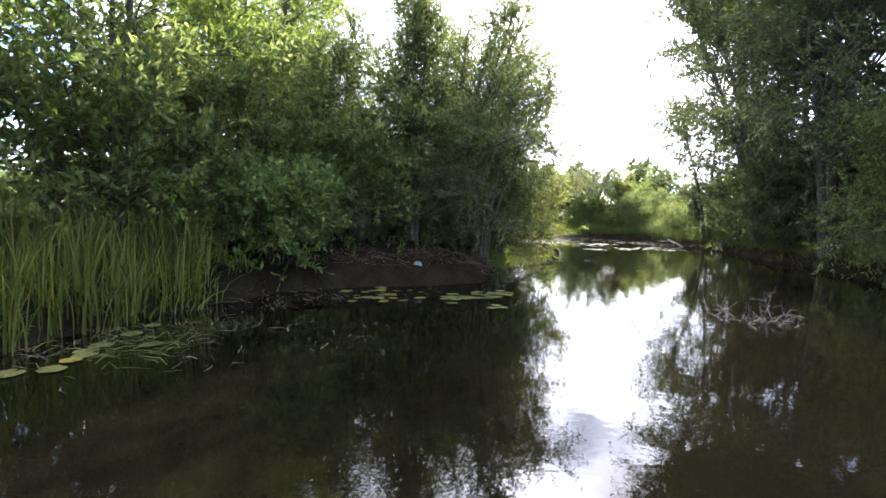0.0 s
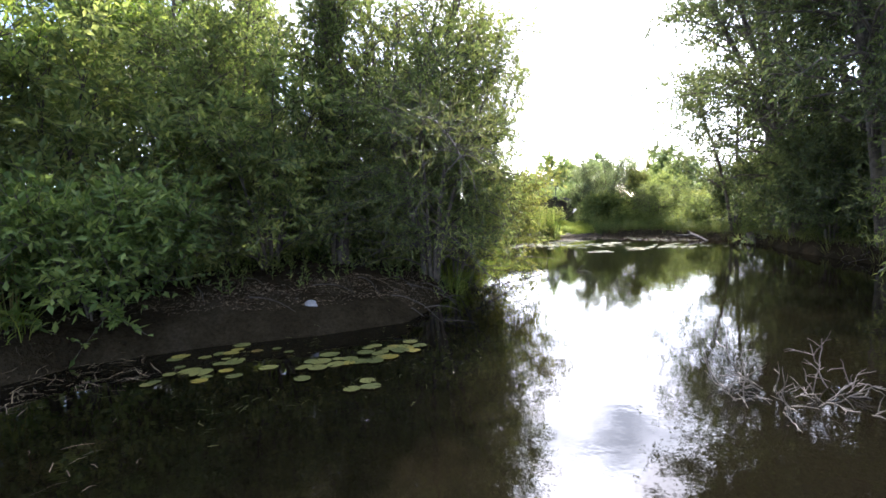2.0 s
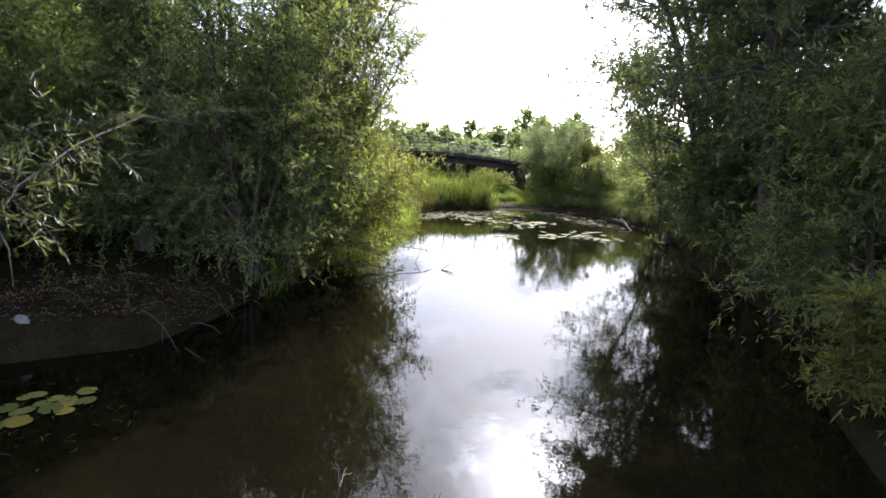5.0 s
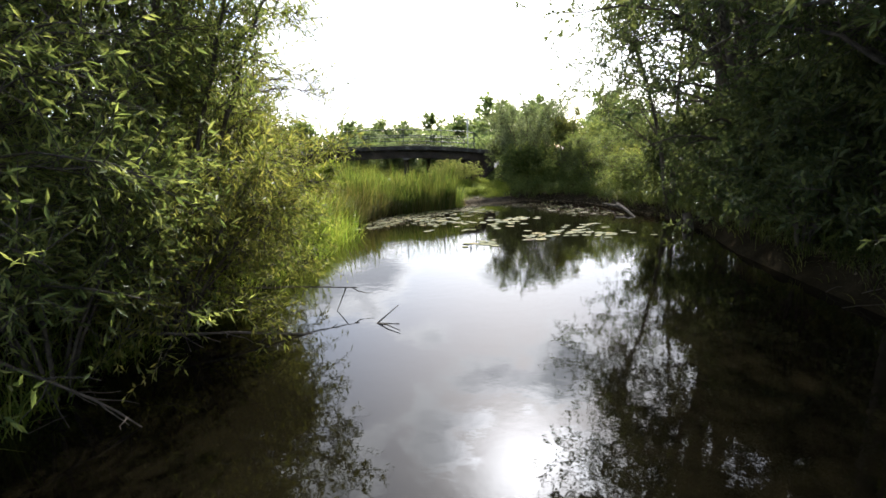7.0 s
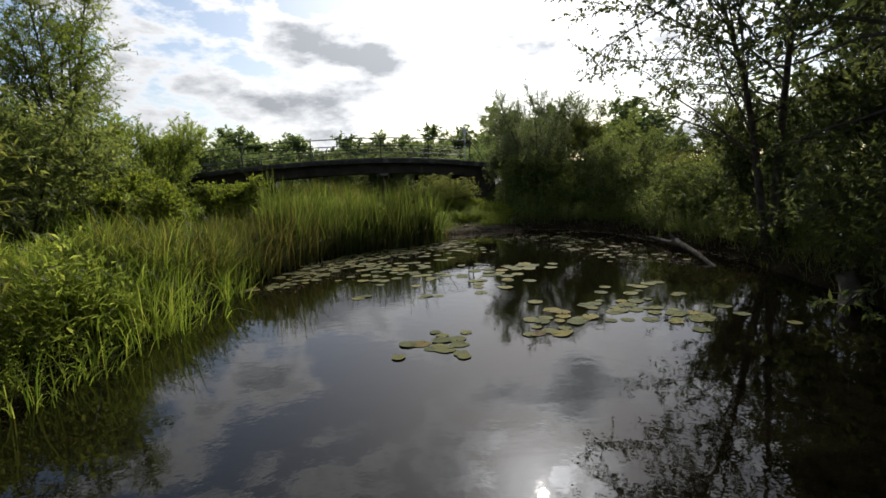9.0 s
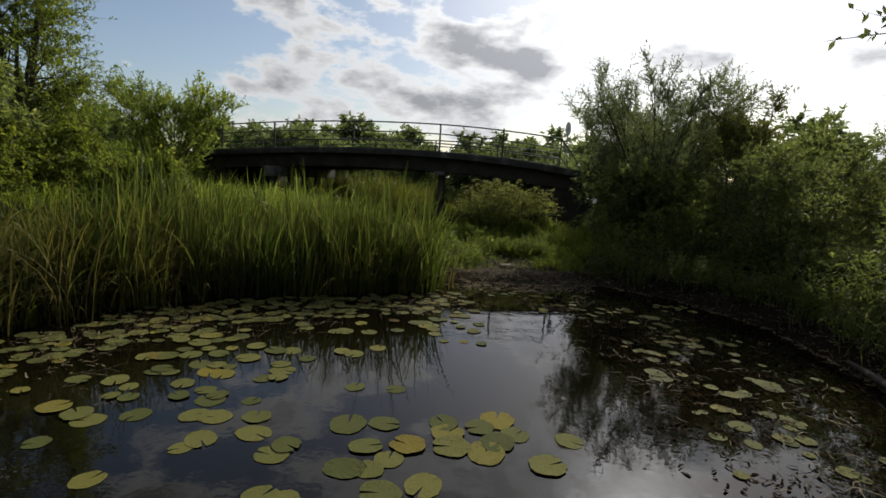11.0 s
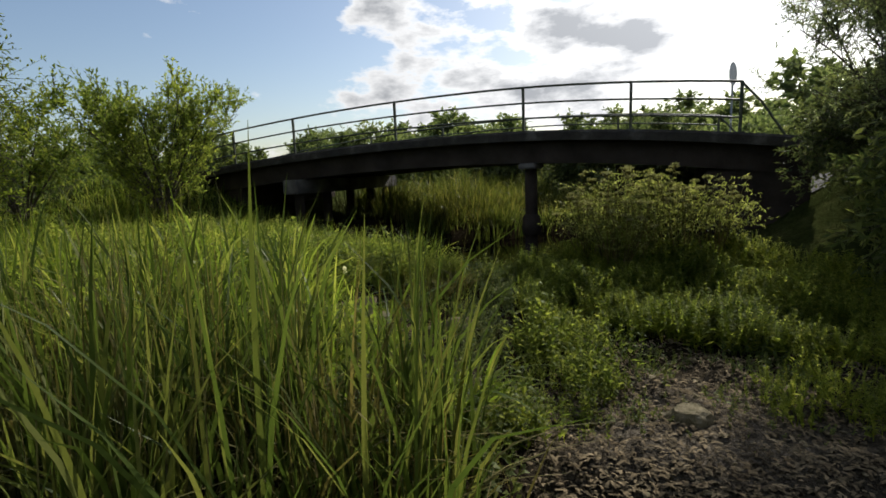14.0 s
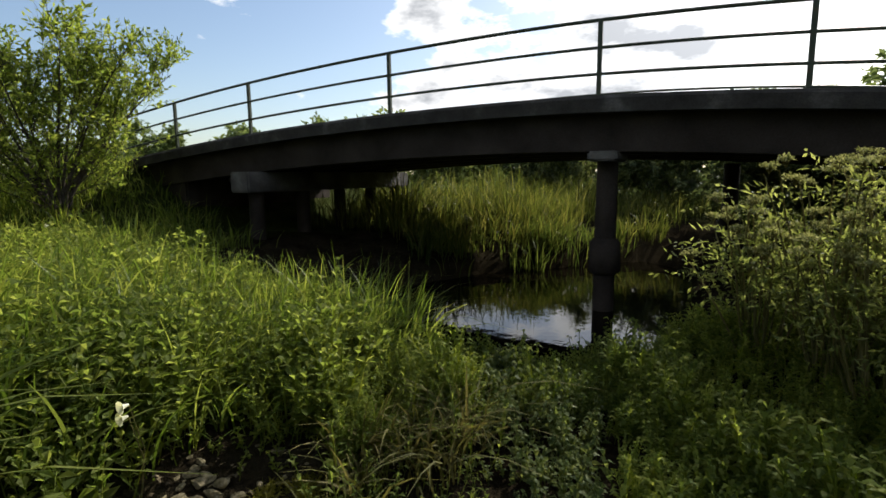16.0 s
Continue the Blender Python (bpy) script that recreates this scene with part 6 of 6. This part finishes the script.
litter("leaf_litter", [(3.4, 28.3), (3.45, 27.4), (3.9, 26.6), (4.8, 26.2), (5.2, 26.5), (5.3, 27.5), (4.5, 28.2), (3.9, 28.5)], 650, (0.02, 0.07), (0.006, 0.02), 617, "brown dead leaves and crumbs among the rubble", z=0.012, mat=DEADLEAF)
litter("leaf_litter", [(9.4, 3.2), (10.5, 7), (11.4, 10.5), (12.6, 14.2), (13.1, 18), (13.2, 23), (14.2, 23), (14, 14), (11, 4)], 2600, (0.04, 0.16), (0.012, 0.035), 608, "dead leaves and twigs on the steep bank", z=0.01, mat=DEADLEAF)


def stone_mesh(seed, flat=0.5):
    r = np.random.default_rng(seed)
    bm = bmesh.new()
    bmesh.ops.create_icosphere(bm, subdivisions=2, radius=0.5)
    cut = [unit(r.normal(size=3)) for _ in range(9)]
    for v in bm.verts:
        c = np.array(v.co)
        for n in cut:
            o = c @ n - 0.27
            if o > 0:
                c = c - n * o * 0.98
        v.co = Vector(c * [1.0, 0.75, flat] + r.normal(0, 0.008, 3))
    me = bpy.data.meshes.new("stone")
    bm.to_mesh(me)
    bm.free()
    me.materials.append(STONE)
    return me


def boulder_mesh(seed):
    """A rounded boulder with a few worn facets."""
    bm = bmesh.new()
    bmesh.ops.create_icosphere(bm, subdivisions=3, radius=0.5)
    for v in bm.verts:
        c = v.co
        k = 1 + 0.34 * noise.noise(c * 2.6 + Vector((seed, 0, 0))) + 0.09 * noise.noise(c * 7 + Vector((0, seed, 0))) + 0.03 * noise.noise(c * 19)
        v.co = Vector((c.x * k, c.y * k * 0.85, max(-0.3, min(c.z * k * 0.75, 0.27 + 0.05 * c.x))))
    me = bpy.data.meshes.new("stone")
    bm.to_mesh(me)
    bm.free()
    me.materials.append(STONE)
    return me


def slab_mesh(seed):
    """A squared block with broken corners and worn edges."""
    r = np.random.default_rng(seed + 40)
    bm = bmesh.new()
    bmesh.ops.create_cube(bm, size=1.0)
    bmesh.ops.subdivide_edges(bm, edges=bm.edges[:], cuts=2, use_grid_fill=True)
    grow_x, grow_y = r.uniform(0.75, 1.0), r.uniform(0.9, 1.25)
    for v in bm.verts:
        c = np.array(v.co)
        edge = (np.abs(c) > 0.49).sum()
        c = c * (1 - 0.045 * max(edge - 1, 0) * r.uniform(0.3, 2.2)) + r.normal(0, 0.018, 3)
        v.co = Vector(c * [grow_x, grow_y, 0.34])
    bmesh.ops.bevel(bm, geom=[e for e in bm.edges if e.calc_face_angle(0) > 0.7], offset=0.018, segments=1, affect="EDGES")
    me = bpy.data.meshes.new("stone")
    bm.to_mesh(me)
    bm.free()
    me.materials.append(STONE)
    return me


def stones():
    r = np.random.default_rng(88)
    shapes = [stone_mesh(k, 0.35 + 0.12 * (k % 3)) for k in range(6)]
    # large broken slabs and boulders: place, size, lean towards the pond, round or squared
    slabs = [slab_mesh(k) for k in range(5)]
    boulder = boulder_mesh(3)
    for k, (x, y, w, lean, rounded) in enumerate(((3.86, 27.64, 0.36, 42, 0), (4.09, 27.72, 0.34, 14, 2), (4.07, 27.06, 0.32, 30, 0), (5.2, 27.9, 0.44, -6, 2), (3.72, 27.05, 0.16, 12, 0), (3.78, 27.02, 0.17, -9, 0), (4.1, 26.52, 0.34, 14, 0), (3.99, 27.38, 0.15, 14, 0), (3.95, 27.3, 0.12, -5, 0), (3.53, 27.62, 0.26, 10, 1))):
        ob = new("stone", (slabs[k % 5], shapes[k % 6], boulder)[rounded])
        ob.matrix_basis = pose(x, y, float(ground_z(x, y)) + (0.12 * w if rounded < 2 else -0.02), lean, r.uniform(-8, 8), r.uniform(-40, 40)) @ Matrix.Diagonal((w, w, w, 1))
        tagged(ob, "weathered round boulder half sunk in the rubble" if rounded else "pale broken concrete slab lying tilted in the rubble", "stone", "rubble stones")
    spots = [(4.45, 26.85, 0.2), (4.3, 27.55, 0.16), (4.86, 26.62, 0.3)]
    ob = new("stone", boulder_mesh(8))
    ob.matrix_basis = pose(7.89, 26.10, float(ground_z(7.89, 26.1)), 0, 0, 25) @ Matrix.Diagonal((0.34, 0.34, 0.34, 1))
    tagged(ob, "pale round boulder lying on the muddy flat", "stone", "rubble stones")
    spots += [(3.62 + r.normal(0, 0.13), 28.1 + r.normal(0, 0.1), r.uniform(0.05, 0.13)) for _ in range(22)]
    spots += [(x, y, r.uniform(0.07, 0.15)) for x, y in ((3.49, 28.21), (3.66, 28.25), (3.6, 28.02), (3.8, 28.24), (3.75, 28.06), (3.59, 27.88))]
    spots += [(x, y, 0.04 + 0.1 * r.uniform() ** 2) for x, y in points_in(RUBBLE, 110, 89)]
    spots += [(8.2 + r.normal(0, 0.8), 26.4 + r.normal(0, 0.55), r.uniform(0.03, 0.12)) for _ in range(80)]
    for k, (x, y, s) in enumerate(spots):
        z = float(ground_z(x, y)) + 0.1 * s
        ob = new("stone", shapes[k % 6])
        ob.matrix_basis = pose(x, y, z, r.uniform(-12, 12), r.uniform(-12, 12), r.uniform(0, 360)) @ Matrix.Diagonal((s, s, s, 1))
        tagged(ob, "pale broken rubble stone lying in the weeds" if s > 0.15 else "small pale stone chip lying on the earth", "stone", "rubble stones")


stones()


def umbel_plant(at, tall, seed, label, spread=0.55, heads=24):
    """A hogweed-like plant: ribbed stems, cut leaves and flat seed heads."""
    r = np.random.default_rng(seed)
    z = float(ground_z(*at))
    root = thing("umbel_plant", (at[0], at[1], z), label, "plant", "umbel plants")
    st, leaf_p, leaf_d = [], [], []
    for k in range(heads):
        a = r.uniform(0, 2 * np.pi)
        h = tall * r.uniform(0.6, 1.0)
        o = spread * r.uniform(0.1, 1.0)
        top = np.array([np.cos(a) * o, np.sin(a) * o, h])
        st.append((bent((np.cos(a) * 0.06, np.sin(a) * 0.06, -0.05), top, r, 0.0, 0.06, 6), np.linspace(0.011, 0.005, 6)))
        for _ in range(8):
            t = r.uniform(0.5, 0.98)
            p = np.array([top[0] * t, top[1] * t, h * t])
            d = unit(np.array([r.normal(), r.normal(), 0.15]))
            for u in np.linspace(0.1, 0.42, 8):
                leaf_p.append(p + d * u + [0, 0, -0.2 * u * u])
                leaf_d.append(d * 0.4 + r.normal(0, 0.5, 3))
        rad = r.uniform(0.045, 0.085)
        seeds = []
        for i in range(13):
            b = i * 2.4
            q = rad * math.sqrt((i + 0.5) / 13)
            e = top + np.array([np.cos(b) * q, np.sin(b) * q, 0.07 - 0.25 * q])
            st.append((np.array([top, (top + e) / 2 + [0, 0, 0.01], e]), [0.002, 0.0018, 0.0015]))
            seeds += [e + r.normal(0, 0.009, 3) for _ in range(7)]
        seeds = np.array(seeds)
        put("seed_head", leaves_mesh("seed_head", seeds, r.normal(size=seeds.shape) + [0, 0, 1], 0.026, 0.017, seed=seed + k), UMBEL, root, "flat pale seed head", kind="stuff")
    v, q = tubes(st, 4)
    put("stem", mesh_np("stem", v, q), STALK, root)
    put("foliage", leaves_mesh("foliage", np.array(leaf_p), np.array(leaf_d), 0.065, 0.022, seed=seed), UMBELLEAF, root)


for k, (x, y, h) in enumerate(((6.8, 30.9, 1.65), (7.4, 31.1, 1.7), (6.4, 31.2, 1.4), (7.9, 30.9, 1.4), (8.4, 31.2, 1.4), (7.3, 31.7, 1.65), (7.0, 30.5, 1.2))):
    umbel_plant((x, y), h, 700 + k, "tall umbel plant gone to pale flat seed heads")
umbel_plant((-4.5, 1.3), 1.5, 720, "tall white-headed umbel plant at the reeds' end", 0.4, 9)


def bindweed():
    r = np.random.default_rng(66)
    for x, y, z in ((3.41, 27.95, 0.86), (3.43, 27.93, 0.81), (2.7, 27.2, 0.85), (0.55, 29.18, 1.05), (0.23, 29.69, 1.05), (1.3, 29.9, 1.05), (-3.2, 30.6, 1.3)):
        root = thing("bindweed_flower", (x, y, float(ground_z(x, y))), "white trumpet flower climbing among the weeds", "flower", "white bindweed flowers")
        h = z - float(ground_z(x, y))
        v, q = tubes([(np.array([(0, 0, -0.03), (0.03, 0.02, h * 0.5), (0, -0.02, h)]), [0.004, 0.003, 0.003])], 4)
        put("stem", mesh_np("stem", v, q), STALK, root)
        a = np.linspace(0, 2 * np.pi, 11)[:-1]
        ring = [np.column_stack([R * np.cos(a), -0.02 - D + 0 * a, h + R * np.sin(a)]) for R, D in ((0.006, 0), (0.014, 0.03), (0.036, 0.045))]
        v = np.concatenate(ring)
        i = np.arange(10)
        q = np.concatenate([np.stack([i, (i + 1) % 10, (i + 1) % 10 + 10, i + 10], -1), np.stack([i + 10, (i + 1) % 10 + 10, (i + 1) % 10 + 20, i + 20], -1)])
        put("petals", mesh_np("petals", v, q), PETAL, root, "white funnel of petals")


bindweed()


def scrap():
    """A crumpled white plastic scrap caught on the bank."""
    r = np.random.default_rng(5)
    bm = bmesh.new()
    bmesh.ops.create_icosphere(bm, subdivisions=3, radius=0.08)
    for v in bm.verts:
        c = v.co
        k = 1 + 0.35 * noise.noise(c * 16) + 0.2 * noise.noise(c * 40)
        v.co = Vector((c.x * k * 1.1, c.y * k * 0.5, c.z * k))
    x, y = -1.25, 2.35
    ob = part("plastic_scrap", bm, PLASTIC)
    ob.location = (x, y, float(ground_z(x, y)) + 0.03)
    tagged(ob, "crumpled white plastic scrap lying on the muddy bank", "litter")


scrap()
